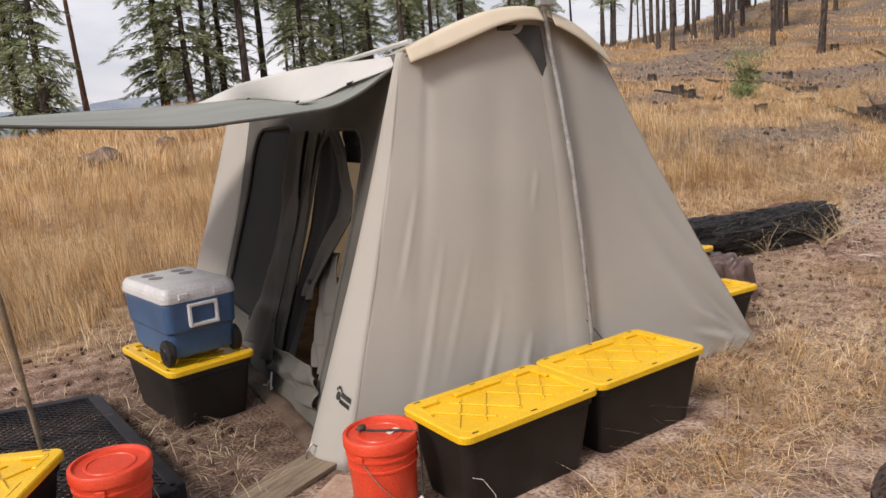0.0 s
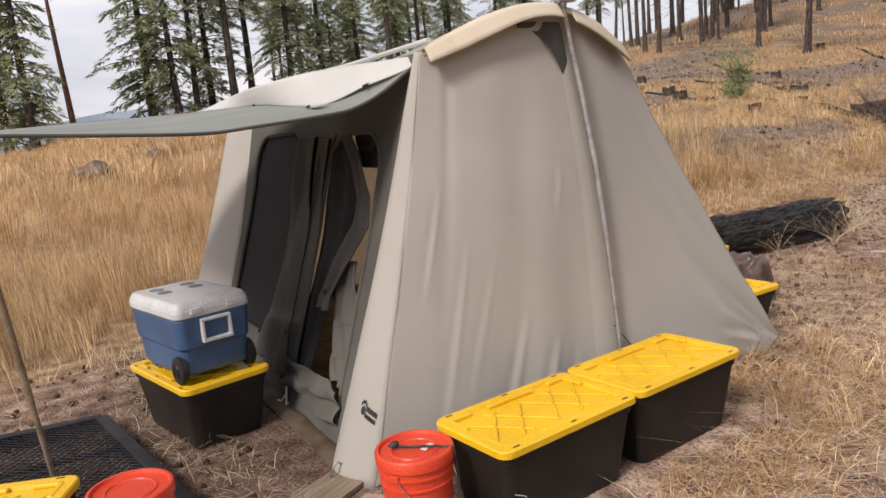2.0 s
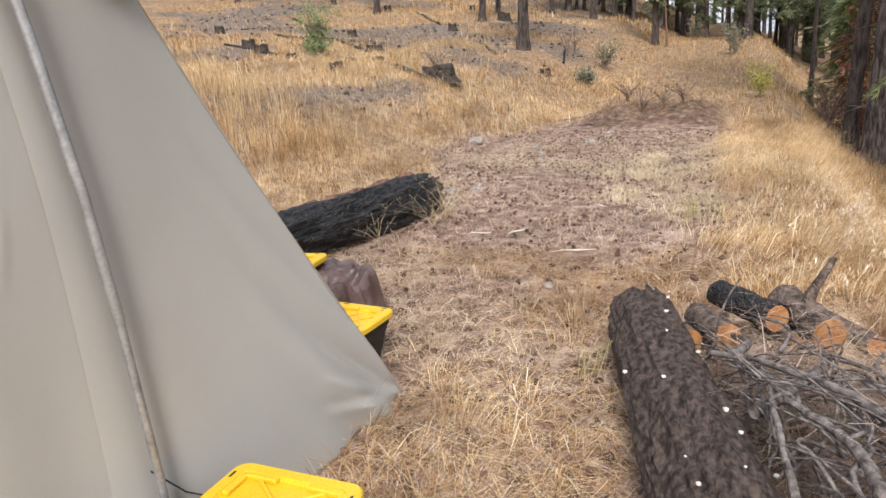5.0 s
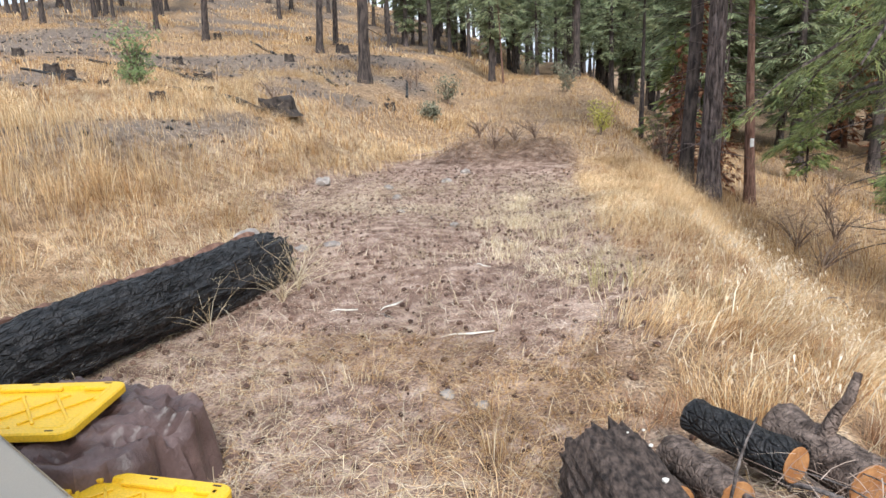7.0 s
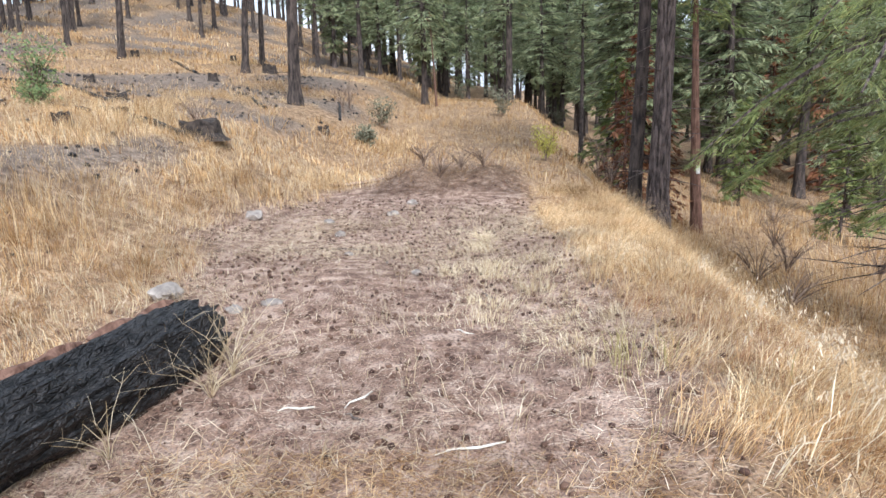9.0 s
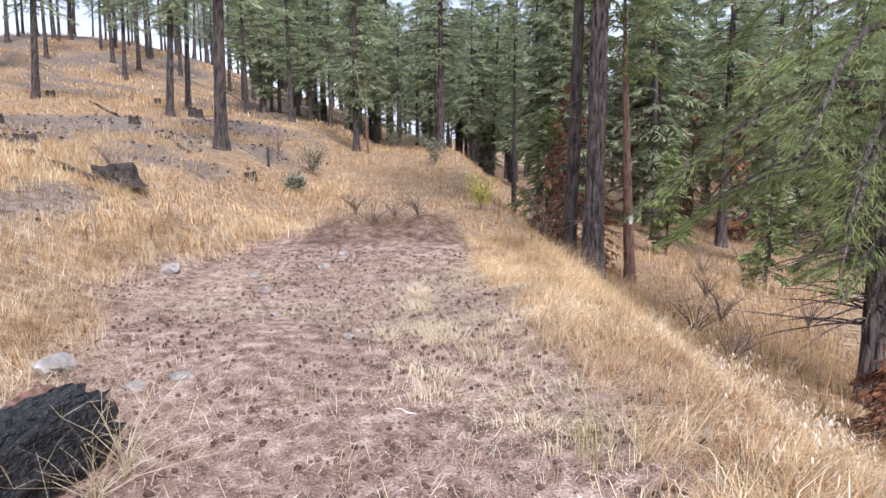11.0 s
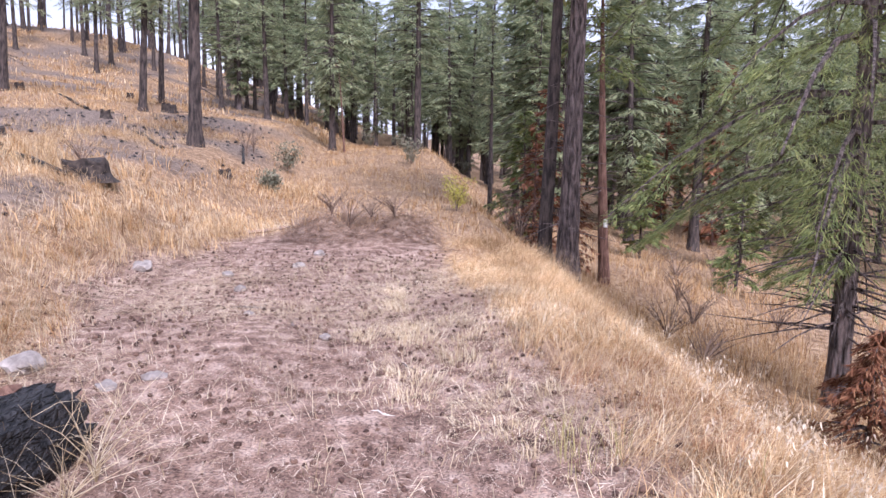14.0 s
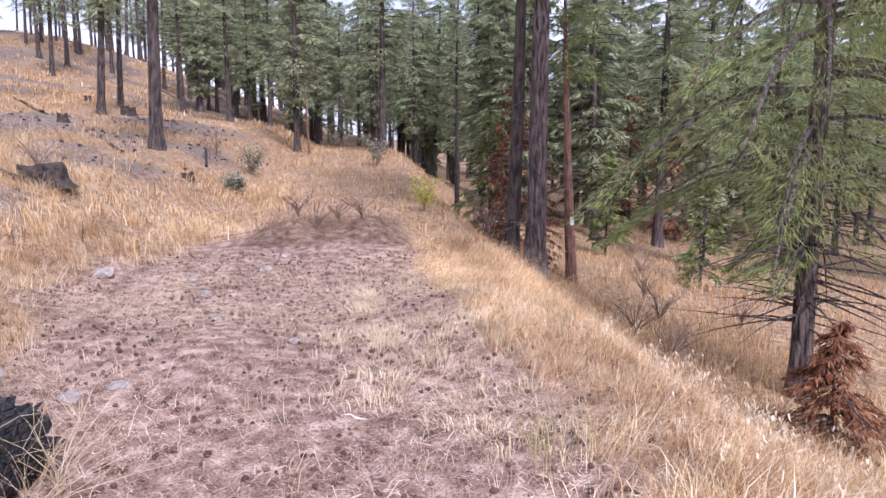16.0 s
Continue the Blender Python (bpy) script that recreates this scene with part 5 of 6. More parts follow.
# ---- cooler ----
def cooler(m):
    c = thing("cooler", m, "blue wheeled cooler with light grey lid on a tote", "cooler")
    bm = bmesh.new()
    stacked(bm, [(0.55, 0.36, 0.03, 0.035), (0.57, 0.37, 0.035, 0.05), (0.60, 0.385, 0.04, 0.16), (0.625, 0.405, 0.04, 0.175), (0.645, 0.42, 0.045, 0.31), (0.64, 0.415, 0.045, 0.32)])
    body = part("body", bm, BLUE, c, "blue moulded body")
    bm = bmesh.new()
    stacked(bm, [(0.652, 0.428, 0.045, 0.322), (0.660, 0.436, 0.048, 0.328), (0.660, 0.436, 0.048, 0.352), (0.650, 0.426, 0.048, 0.372), (0.622, 0.400, 0.04, 0.392), (0.60, 0.38, 0.035, 0.397)])
    box(bm, -0.03, -0.232, 0.322, 0.09, -0.205, 0.350, 0.008)
    lid = part("lid", bm, COOLER_GREY, c, "light grey scuffed lid")
    for x, y in ((0.19, -0.09), (0.19, 0.09), (0.07, -0.09), (0.07, 0.09)):
        bm = bmesh.new()
        turned(bm, [(0.040, 0.3955), (0.042, 0.399), (0.037, 0.4005), (0.034, 0.3985), (0.001, 0.3984)], 28, Matrix.Translation((x, y, 0)))
        part("cup_recess", bm, CUPS_SHADED, lid, "round cup recess with shade painted into its grey")
    for y in (-0.10, 0.10):
        bm = bmesh.new()
        box(bm, -0.337, y - 0.03, 0.335, -0.322, y + 0.03, 0.366, 0.006)
        part("hinge", bm, COOLER_GREY, lid)
    bm = bmesh.new()
    for y0, y1, z0, z1 in ((-0.085, -0.068, 0.20, 0.305), (0.068, 0.085, 0.20, 0.305), (-0.085, 0.085, 0.19, 0.208), (-0.085, 0.085, 0.292, 0.308)):
        box(bm, -0.345, y0, z0, -0.312, y1, z1, 0.005)
    part("side_handle", bm, COOLER_GREY, c, "pale grey carrying handle")
    for y in (-0.185, 0.185):
        bm = bmesh.new()
        turned(bm, [(0.001, -0.024), (0.058, -0.024), (0.068, -0.016), (0.068, 0.016), (0.058, 0.024), (0.001, 0.024)], 28, Matrix.Translation((-0.25, y + (0.01 if y > 0 else -0.01), 0.068)) @ Matrix.Rotation(radians(90), 4, "X"))
        wheel = part("wheel", bm, RUBBER, c, "black plastic wheel", True)
        bm = bmesh.new()
        turned(bm, [(0.001, -0.030), (0.034, -0.030), (0.038, -0.024), (0.038, 0.024), (0.034, 0.030), (0.001, 0.030)], 20, Matrix.Translation((-0.25, y + (0.01 if y > 0 else -0.01), 0.068)) @ Matrix.Rotation(radians(90), 4, "X"))
        part("hub", bm, IRON, wheel)
    bm = bmesh.new()
    box(bm, 0.20, -0.16, 0.0, 0.26, 0.16, 0.04, 0.008)
    part("foot", bm, BLUE, c)
    for y, z, w, h in ((-0.2115, 0.26, 0.07, 0.05),):
        bm = bmesh.new()
        box(bm, 0.02, y - 0.004, z - h / 2, 0.02 + w, y + 0.006, z + h / 2, 0.002)
        part("emblem", bm, COOLER_GREY, c, "small pale emblem plate")
    return c


cooler(pose(-0.27, 1.56, 0.377, 0, 0, 97) @ Matrix.Diagonal((1.04, 1.0, 1.12, 1)))


# ---- mesh deck, awning pole, board ----
def mesh_deck():
    d = thing("mesh_deck", pose(0, 0, 0), "black expanded-steel mesh deck lying on dirt", "mesh deck")
    P = [Vector((-0.66, 0.40, 0.09)), Vector((-0.76, 1.98, 0.09)), Vector((-2.5, 2.42, 0.09)), Vector((-2.3, 0.55, 0.09))]
    at = lambda u, v: P[0].lerp(P[1], v).lerp(P[3].lerp(P[2], v), u)
    for a, b in ((0, 1), (1, 2), (2, 3), (3, 0)):
        bm = bmesh.new()
        x = (P[b] - P[a]).normalized()
        m = Matrix.Translation((P[a] + P[b]) / 2) @ x.to_track_quat("X", "Z").to_matrix().to_4x4()
        ln = (P[b] - P[a]).length / 2
        box(bm, -ln, -0.04, -0.085, ln, 0.03, 0.012, 0.006, m)
        part("frame_rail", bm, IRON, d)
    verts, faces = [], []
    nu, nv = 34, 32

    def bar(p, q):
        s = (q - p).cross(Vector((0, 0, 1))).normalized() * 0.0028
        b = len(verts)
        for w in (p - s, p + s, q + s, q - s):
            verts.append(tuple(w))
        for w in (p - s, p + s, q + s, q - s):
            verts.append(tuple(w - Vector((0, 0, 0.006))))
        faces.extend([b, b + 1, b + 2, b + 3, b + 4, b + 7, b + 6, b + 5, b, b + 3, b + 7, b + 4, b + 1, b + 5, b + 6, b + 2])
    for i in range(nu):
        for j in range(nv):
            c = at((i + 0.5) / nu, (j + 0.5) / nv)
            bar(at(i / nu, (j + 0.5) / nv), at((i + 0.5) / nu, (j + 1) / nv))
            bar(at((i + 0.5) / nu, (j + 1) / nv), at((i + 1) / nu, (j + 0.5) / nv))
            bar(at(i / nu, (j + 0.5) / nv), at((i + 0.5) / nu, j / nv))
            bar(at((i + 0.5) / nu, j / nv), at((i + 1) / nu, (j + 0.5) / nv))
    net = new("mesh", mesh_from("mesh", np.array(verts), np.array(faces), np.full(len(faces) // 4, 4), IRON))
    net.parent = d
    net["kind"] = "stuff"
    for v in (0.35, 0.68):
        bm = bmesh.new()
        tube(bm, [at(0.02, v) - Vector((0, 0, 0.03)), at(0.98, v) - Vector((0, 0, 0.03))], 0.016, 6)
        part("cross_bar", bm, IRON, d)


mesh_deck()
pole = thing("awning_pole", pose(0, 0, 0), "slim weathered steel pole holding up the awning", "pole")
foot_at, head_at = Vector((-1.10, 0.96, 0.0)), Vector((-1.245, 0.80, 1.73))
bm = bmesh.new()
tube(bm, [foot_at, foot_at.lerp(head_at, 0.36)], 0.0125, 12)
part("lower_tube", bm, BRASSY, pole, "", True)
bm = bmesh.new()
tube(bm, [foot_at.lerp(head_at, 0.34), head_at], 0.0155, 12)
part("upper_tube", bm, BRASSY, pole, "", True)
bm = bmesh.new()
tube(bm, [head_at, head_at + Vector((0, 0, 0.06))], 0.005, 8)
part("spike", bm, STEEL, pole)

board = part("plank", box(bmesh.new(), -0.36, -0.11, 0.0, 0.36, 0.11, 0.028, 0.005), BOARD, None)
board.matrix_basis = pose(-0.16, 0.26, 0.004, 0, 0, 22)
tagged(board, "weathered grey plank lying before the tent corner", "plank")
brick = part("paver", box(bmesh.new(), -0.14, -0.09, 0.0, 0.14, 0.09, 0.05, 0.008), surface("pinkish_paver", (0.36, 0.24, 0.17), (0.50, 0.36, 0.27), 8, 60), None)
brick.matrix_basis = pose(-0.09, -0.06, 0.0, 0, 0, 35)
tagged(brick, "pinkish paving stone by the red bucket", "paver")
stake = thing("tent_stake", pose(-0.02, 0.36, 0.0), "bent steel tent stake in a pale loop", "stake")
bm = bmesh.new()
tube(bm, [(-0.05, 0.0, 0.0), (-0.03, 0.0, 0.07), (0.0, 0.0, 0.10), (0.02, 0.0, 0.08)], 0.005, 6)
part("rod", bm, WIRE, stake)
bm = bmesh.new()
tube(bm, [(0.02, 0.0, 0.08), (0.05, 0.03, 0.06), (0.08, 0.03, 0.05), (0.05, -0.01, 0.05), (0.02, 0.0, 0.08)], 0.004, 6)
part("loop", bm, CORD_WHITE, stake)
wire = part("wire_end", tube(bmesh.new(), [(0, 0, 0.0), (0.0, 0.01, 0.12), (-0.05, 0.02, 0.2), (-0.10, 0.02, 0.225)], 0.002, 5), CORD_WHITE, None)
wire.matrix_basis = pose(0.32, -0.66, 0.0)
tagged(wire, "thin pale cord end beside the tote", "cord")


# ---- the black log, the barked log, firewood and brush ----
def big_log(name, a, b, ra, rb, material, label, seed, ridged=0.12):
    rng = random.Random(seed)
    a, b = Vector(a), Vector(b)
    ob = thing(name, pose(0, 0, 0), label, "log", "logs round the camp")
    n, sides = 90, 64
    ahead = (b - a).normalized()
    side = ahead.cross(Vector((0, 0, 1))).normalized()
    up = side.cross(ahead)
    bm = bmesh.new()
    rings = []
    for i in range(n + 1):
        s = i / n
        c = a.lerp(b, s) + up * 0.02 * math.sin(s * 5 + seed)
        ring = []
        for k in range(sides):
            t = 2 * math.pi * k / sides
            r = ra + (rb - ra) * s
            q = Vector((math.cos(t) * 2.4, math.sin(t) * 2.4, s * (b - a).length * 1.6 + seed))
            r *= 1 + ridged * noise.noise(q) + ridged * 0.6 * noise.noise(q * Vector((1, 1, 1)).length * 1.6) * (1 if k % 3 else 1.25) + ridged * 0.35 * noise.noise(Vector((math.cos(t) * 11, math.sin(t) * 11, s * (b - a).length * 7 + seed))) + ridged * 0.22 * noise.noise(Vector((math.cos(t) * 26, math.sin(t) * 26, s * (b - a).length * 15 + seed)))
            if i in (0, n):
                r *= rng.uniform(0.80, 1.0)
            ragged = rng.uniform(-0.06, 0.05) if i in (0, n) else 0
            ring.append(bm.verts.new(c + side * r * math.cos(t) + up * r * math.sin(t) + ahead * ragged))
        rings.append(ring)
    for p, q in zip(rings, rings[1:]):
        for k in range(sides):
            bm.faces.new((p[k], p[(k + 1) % sides], q[(k + 1) % sides], q[k]))
    for ring, depth in ((rings[0], 0.08), (rings[-1], -0.08)):
        hub = bm.verts.new(sum((v.co for v in ring), Vector()) / sides + ahead * depth)
        for k in range(sides):
            bm.faces.new((ring[k], ring[(k + 1) % sides], hub))
    bmesh.ops.recalc_face_normals(bm, faces=bm.faces)
    part("trunk", bm, material, ob, "", False)
    return ob, side, up


charred, side, up = big_log("charred_log", (6.60, 1.21, 0.255), (3.30, 2.03, 0.19), 0.215, 0.215, CHAR, "charred black log lying on trampled straw", 4, 0.20)
rng = random.Random(12)
for k in range(9):
    # loose plates of unburnt red bark along the upper edge
    s0 = 0.02 + 0.10 * k + rng.uniform(-0.02, 0.02)
    bm = bmesh.new()
    line = []
    for j in range(5):
        c = Vector((6.60, 1.21, 0.255)).lerp(Vector((3.30, 2.03, 0.19)), s0 + 0.022 * j)
        t = radians(rng.uniform(50, 66))
        line.append(c - side * 0.225 * math.cos(t) * (1 if side.y < 0 else -1) + up * 0.225 * math.sin(t))
    tube(bm, line, [0.012, 0.030, 0.034, 0.028, 0.010], 8, True, 0.3, rng)
    part("bark_plate", bm, BARK_RED, charred, "plate of reddish bark")
charred.matrix_basis = pose(0.11, 0.13, 0)
barked, side, up = big_log("barked_log", (3.76, -1.19, 0.21), (1.05, -1.95, 0.19), 0.18, 0.205, LOGBARK, "weathered dark log with bark and white fungi", 9, 0.13)
barked.matrix_basis = pose(0.04, 0.03, -0.005)
rng = random.Random(3)
for k in range(26):
    s, t = rng.random(), radians(rng.uniform(25, 150))
    c = Vector((3.76, -1.19, 0.21)).lerp(Vector((1.05, -1.95, 0.19)), s) + side * math.cos(t) * 0.215 + up * math.sin(t) * 0.215
    bm = bmesh.new()
    r = rng.uniform(0.005, 0.014)
    lump(bm, (r, r * 0.9, r * 0.6), k, 0.3, Matrix.Translation(c), 1)
    part("fungus", bm, FUNGUS, barked, "white bracket fungus")


def billet(a, b, r, label, seed, material=BILLETBARK, both=False):
    a, b, r = Vector(a), Vector(b), r * 0.86
    ob = thing("firewood", pose(0.08, 0.01, -0.02), label, "firewood", "cut firewood billets")
    rng = random.Random(seed)
    bm = bmesh.new()
    pts = [a.lerp(b, k / 8) for k in range(9)]
    tube(bm, pts, [r * rng.uniform(0.94, 1.06) for _ in pts], 20, True, 0.07, rng)
    part("bark", bm, material, ob, "", True)
    ahead = (b - a).normalized()
    bm = bmesh.new()
    m = Matrix.Translation(a - ahead * 0.004) @ ahead.to_track_quat("Z", "Y").to_matrix().to_4x4()
    turned(bm, [(r * 0.90, 0.0), (r * 0.93, 0.004), (r * 0.9, 0.02)], 20, m)
    part("cut_end", bm, ENDGRAIN, ob, "fresh orange sawn end")
    return ob


billet((3.55, -1.61, 0.235), (3.92, -1.45, 0.20), 0.085, "short round of barked firewood with sawn end", 1)
billet((3.69, -1.83, 0.30), (4.06, -1.55, 0.29), 0.085, "short round of charred firewood with orange sawn end", 2, CHAR)
billet((3.66, -1.93, 0.18), (4.0, -1.75, 0.18), 0.048, "thin billet of firewood with sawn end", 3)
billet((3.62, -1.43, 0.16), (3.95, -1.25, 0.12), 0.085, "short round of barked firewood beside the log", 4)
fork = billet((3.66, -2.06, 0.25), (4.05, -1.88, 0.27), 0.105, "barked firewood round with an upright branch stub", 5)
bm = bmesh.new()
tube(bm, [(3.84, -1.97, 0.34), (3.84, -2.00, 0.43), (3.82, -2.03, 0.50), (3.88, -2.075, 0.57)], [0.032, 0.024, 0.021, 0.015], 12, True, 0.06, random.Random(2))
part("branch_stub", bm, BILLETBARK, fork, "grey upright branch stub", True)
billet((3.9, -2.30, 0.12), (4.3, -2.10, 0.10), 0.06, "grey weathered billet of firewood", 6)


def bough(pts, r, seed, label="grey dead bough in a brush pile"):
    rng = random.Random(seed)
    ctrl = [Vector(p) for p in pts]
    n = 14
    r *= 0.46
    line = [along(ctrl, k / n) + Vector((rng.uniform(-1, 1), rng.uniform(-1, 1), rng.uniform(-1, 1))) * r * 0.25 for k in range(n + 1)]
    bm = bmesh.new()
    tube(bm, line, [r * (1.08 - 0.55 * k / n) * rng.uniform(0.92, 1.1) for k in range(n + 1)], 10, True, 0.06, rng)
    ob = part("bough", bm, BOUGH, None, "", True)
    return tagged(ob, label, "branch", "boughs of the brush pile")


BOUGH = surface("grey_dead_bark", (0.06, 0.047, 0.042), (0.29, 0.25, 0.23), 28.0, 140.0, 0.95, bump=1.0, depth=0.008)
bough([(1.20, -1.92, 0.40), (1.6, -1.95, 0.43), (2.06, -2.01, 0.45), (2.3, -2.12, 0.44)], 0.06, 1, "thick forked grey bough on the brush pile")
bough([(2.02, -2.00, 0.45), (2.3, -1.95, 0.46), (2.6, -1.80, 0.42)], 0.045, 2, "thick forked grey bough on the brush pile")
bough([(1.36, -2.19, 0.42), (2.0, -2.12, 0.47), (2.51, -2.06, 0.46), (2.9, -1.75, 0.42), (3.05, -1.52, 0.38)], 0.044, 3)
bough([(1.2, -2.05, 0.40), (1.8, -2.28, 0.45), (2.45, -2.2, 0.44), (3.0, -2.25, 0.30)], 0.030, 4)
bough([(2.0, -1.80, 0.40), (2.4, -1.76, 0.43), (2.8, -1.74, 0.40), (3.1, -1.70, 0.32)], 0.026, 5)
bough([(2.6, -1.7, 0.36), (3.0, -1.9, 0.33), (3.4, -2.0, 0.25), (3.75, -1.9, 0.16)], 0.05, 6, "thick dark bough resting on the brush")
bough([(2.3, -2.5, 0.2), (2.9, -2.3, 0.26), (3.4, -2.2, 0.22), (3.8, -2.3, 0.14)], 0.04, 7)
bough([(3.0, -1.62, 0.40), (3.3, -1.68, 0.33), (3.65, -1.62, 0.22), (3.9, -1.5, 0.12)], 0.042, 8)
rng = random.Random(77)
beside_log = lambda x: -1.19 + 0.28 * (x - 3.76) - 0.24
for k in range(120):
    x0 = rng.uniform(1.0, 3.2)
    y0 = beside_log(x0) - abs(rng.gauss(0, 0.35))
    a, ln = rng.gauss(0.0, 1.0), rng.uniform(0.3, 0.85)
    z0 = rng.uniform(0.10, 0.42) * (1 - 0.35 * (beside_log(x0) - y0))
    x1 = x0 + ln * math.cos(a)
    y1 = min(y0 + ln * math.sin(a), beside_log(x1))
    bough([(x0, y0, z0), ((x0 * 2 + x1) / 3, (y0 * 2 + y1) / 3 + rng.uniform(-0.08, 0.08), z0 + 0.05), ((x0 + 2 * x1) / 3, (y0 + 2 * y1) / 3 + rng.uniform(-0.08, 0.08), z0 + 0.02), (x1, y1, max(0.05, z0 - 0.1))], rng.uniform(0.008, 0.021), 100 + k)
for k in range(70):
    x0 = rng.uniform(1.1, 2.9)
    y0 = beside_log(x0) - rng.uniform(-0.02, 0.75)
    a, ln = rng.gauss(0.25, 0.55), rng.uniform(0.45, 1.1)
    z0 = rng.uniform(0.30, 0.45)
    x1, y1 = x0 + ln * math.cos(a), min(y0 + ln * math.sin(a), beside_log(x0 + ln * math.cos(a)) + 0.14)
    bend = rng.uniform(-0.12, 0.12)
    bough([(x0, y0, z0), (x0 + (x1 - x0) * 0.35, y0 + (y1 - y0) * 0.35 + bend, z0 + 0.06), (x0 + (x1 - x0) * 0.7, y0 + (y1 - y0) * 0.7 + bend * 0.7, z0 + 0.05), (x1, y1, z0 + rng.uniform(-0.08, 0.05))], rng.uniform(0.008, 0.015), 300 + k, "thin grey dead twig on the brush pile")
# the spike beside the first billet, and the curled root on the slope
bough([(3.50, -1.52, 0.10), (3.52, -1.55, 0.30), (3.56, -1.58, 0.42), (3.64, -1.64, 0.52)], 0.014, 55, "forked grey stick standing among firewood")
rx, ry = 10.8, -4.5
rz = float(height(rx, ry))
bough([(rx, ry + 0.22, rz), (rx, ry + 0.20, rz + 0.26), (rx, ry + 0.05, rz + 0.37), (rx + 0.02, ry - 0.12, rz + 0.30), (rx + 0.03, ry - 0.26, rz + 0.02)], 0.026, 56, "curled dark root arching from the slope")
# pale sticks on the track
for k, (x, y, a, ln) in enumerate(((6.32, 0.17, 150, 0.26), (5.95, 0.15, 55, 0.14), (5.70, -0.58, 110, 0.36), (8.2, -0.55, 30, 0.2), (6.1, 0.45, 100, 0.2), (9.6, 0.5, 20, 0.25), (7.3, -0.4, 50, 0.18), (10.8, 1.0, 80, 0.4))):
    c, s = math.cos(radians(a)), math.sin(radians(a))
    bm = bmesh.new()
    tube(bm, [(0, 0, 0.012), (ln * 0.4, 0.03, 0.02), (ln * 0.75, 0.0, 0.018), (ln, 0.02, 0.012)], [0.005, 0.007, 0.005, 0.002], 6)
    ob = part("stick", bm, FUNGUS if k % 2 == 0 else BOUGH, None)
    ob.matrix_basis = on_ground(x, y, 0.0, a)
    tagged(ob, "small bleached stick lying on the track", "stick", "loose sticks on the track")


# ---- grass, litter, cones and twigs ----
def scatter(n, x0, x1, y0, y1, seed, keep):
    r = np.random.RandomState(seed)
    x, y = r.uniform(x0, x1, n), r.uniform(y0, y1, n)
    k = r.rand(n) < keep(x, y)
    return x[k], y[k], r


CAMP_CLEAR = lambda x, y: ~((x > -0.2) & (x < 3.3) & (y > -0.1) & (y < 4.9)) & ~((x > -0.75) & (x < 1.92) & (y > -0.74) & (y < 0.0))
WOOD_CLEAR = lambda x, y: ~((x > 0.9) & (x < 4.35) & (y > -2.7) & (y < -1.05))


def grass(name, label, n, area, seed, tall, width, lean, material, keep, bend=0.72, clump=0.5, wind=(0.0, 0.0)):
    """Standing blades, drawn together into clumps of like height and lean."""
    x, y, r = scatter(n, *area, seed, keep)
    cx, cy = np.round(x / clump + 0.35 * np.sin(y * 5)), np.round(y / clump + 0.35 * np.sin(x * 5))
    mx = (cx + 0.8 * (lattice(1.0, cx * 3.3 + 4, cy * 6.1, 24) - 0.5)) * clump
    my = (cy + 0.8 * (lattice(1.0, cx * 8.9, cy * 2.7 + 6, 25) - 0.5)) * clump
    pull = 0.1 + 0.75 * r.rand(len(x)) * (0.4 + 0.6 * lattice(1.0, cx * 4.4, cy * 5.2, 27))
    x, y = x + (mx - x) * pull, y + (my - y) * pull
    own = lattice(1.0, cx * 7.3, cy * 3.7, 21)
    ok = CAMP_CLEAR(x, y) & (WOOD_CLEAR(x, y) | (r.rand(len(x)) < 0.06)) & ((own > 0.22) | (r.rand(len(x)) < 0.25))
    x, y, cx, cy, mx, my, own = x[ok], y[ok], cx[ok], cy[ok], mx[ok], my[ok], own[ok]
    m = len(x)
    h = tall[0] + (tall[1] - tall[0]) * r.beta(1.3, 1.8, m)
    h = h * (0.45 + 0.85 * own) * (0.6 + 0.6 * lattice(2.3, x, y, 22))
    a = np.arctan2(y - my, x - mx) + r.normal(0, 1.1, m)
    spread = np.clip(np.hypot(x - mx, y - my) / (0.4 * clump), 0.25, 1.3)
    reach = h * r.uniform(lean[0], lean[1], m) * spread
    gust = 2 * np.pi * lattice(4.0, x, y, 26)
    off = np.stack([np.cos(a) * reach + (wind[0] + 0.22 * np.cos(gust)) * h, np.sin(a) * reach + (wind[1] + 0.22 * np.sin(gust)) * h, h], 1)
    root = np.stack([x, y, height(x, y) - 0.02], 1)
    me = blade_mesh(name, root, off, r.uniform(width[0], width[1], m), bend, material, r)
    return tagged(new(name, me), label, "grass", kind="stuff")


g = grassiness
ash = ashiness
burn = lambda x, y: 1 - 0.88 * ash(x, y)
near_left = lambda x, y: np.clip(g(x, y), 0.0, 1) * burn(x, y) * (0.05 + 0.95 * smooth(0.40, 0.64, 0.5 * lattice(1.1, x, y, 31) + 0.5 * lattice(0.45, x, y, 41)))
patchy = lambda x, y: np.clip(g(x, y), 0.0, 1) * burn(x, y) * smooth(0.30, 0.62, lattice(3.2, x, y, 33))
grass("dry_grass", "tall golden dry grass behind the tent", 70000, (-6, 9, 3.6, 15), 1, (0.22, 0.72), (0.0025, 0.006), (0.2, 1.1), GRASS, near_left)
grass("dry_grass", "golden dry grass on the bank", 110000, (4, 18, 1.6, 11), 2, (0.07, 0.34), (0.0018, 0.0045), (0.5, 2.2), GRASS, near_left)
grass("dry_grass", "thick golden grass along the track's verge", 120000, (2.6, 17, -4.6, -0.9), 3, (0.05, 0.23), (0.0016, 0.004), (0.8, 3.0), GRASS, near_left, 0.86, 0.45, (0.2, -0.6))
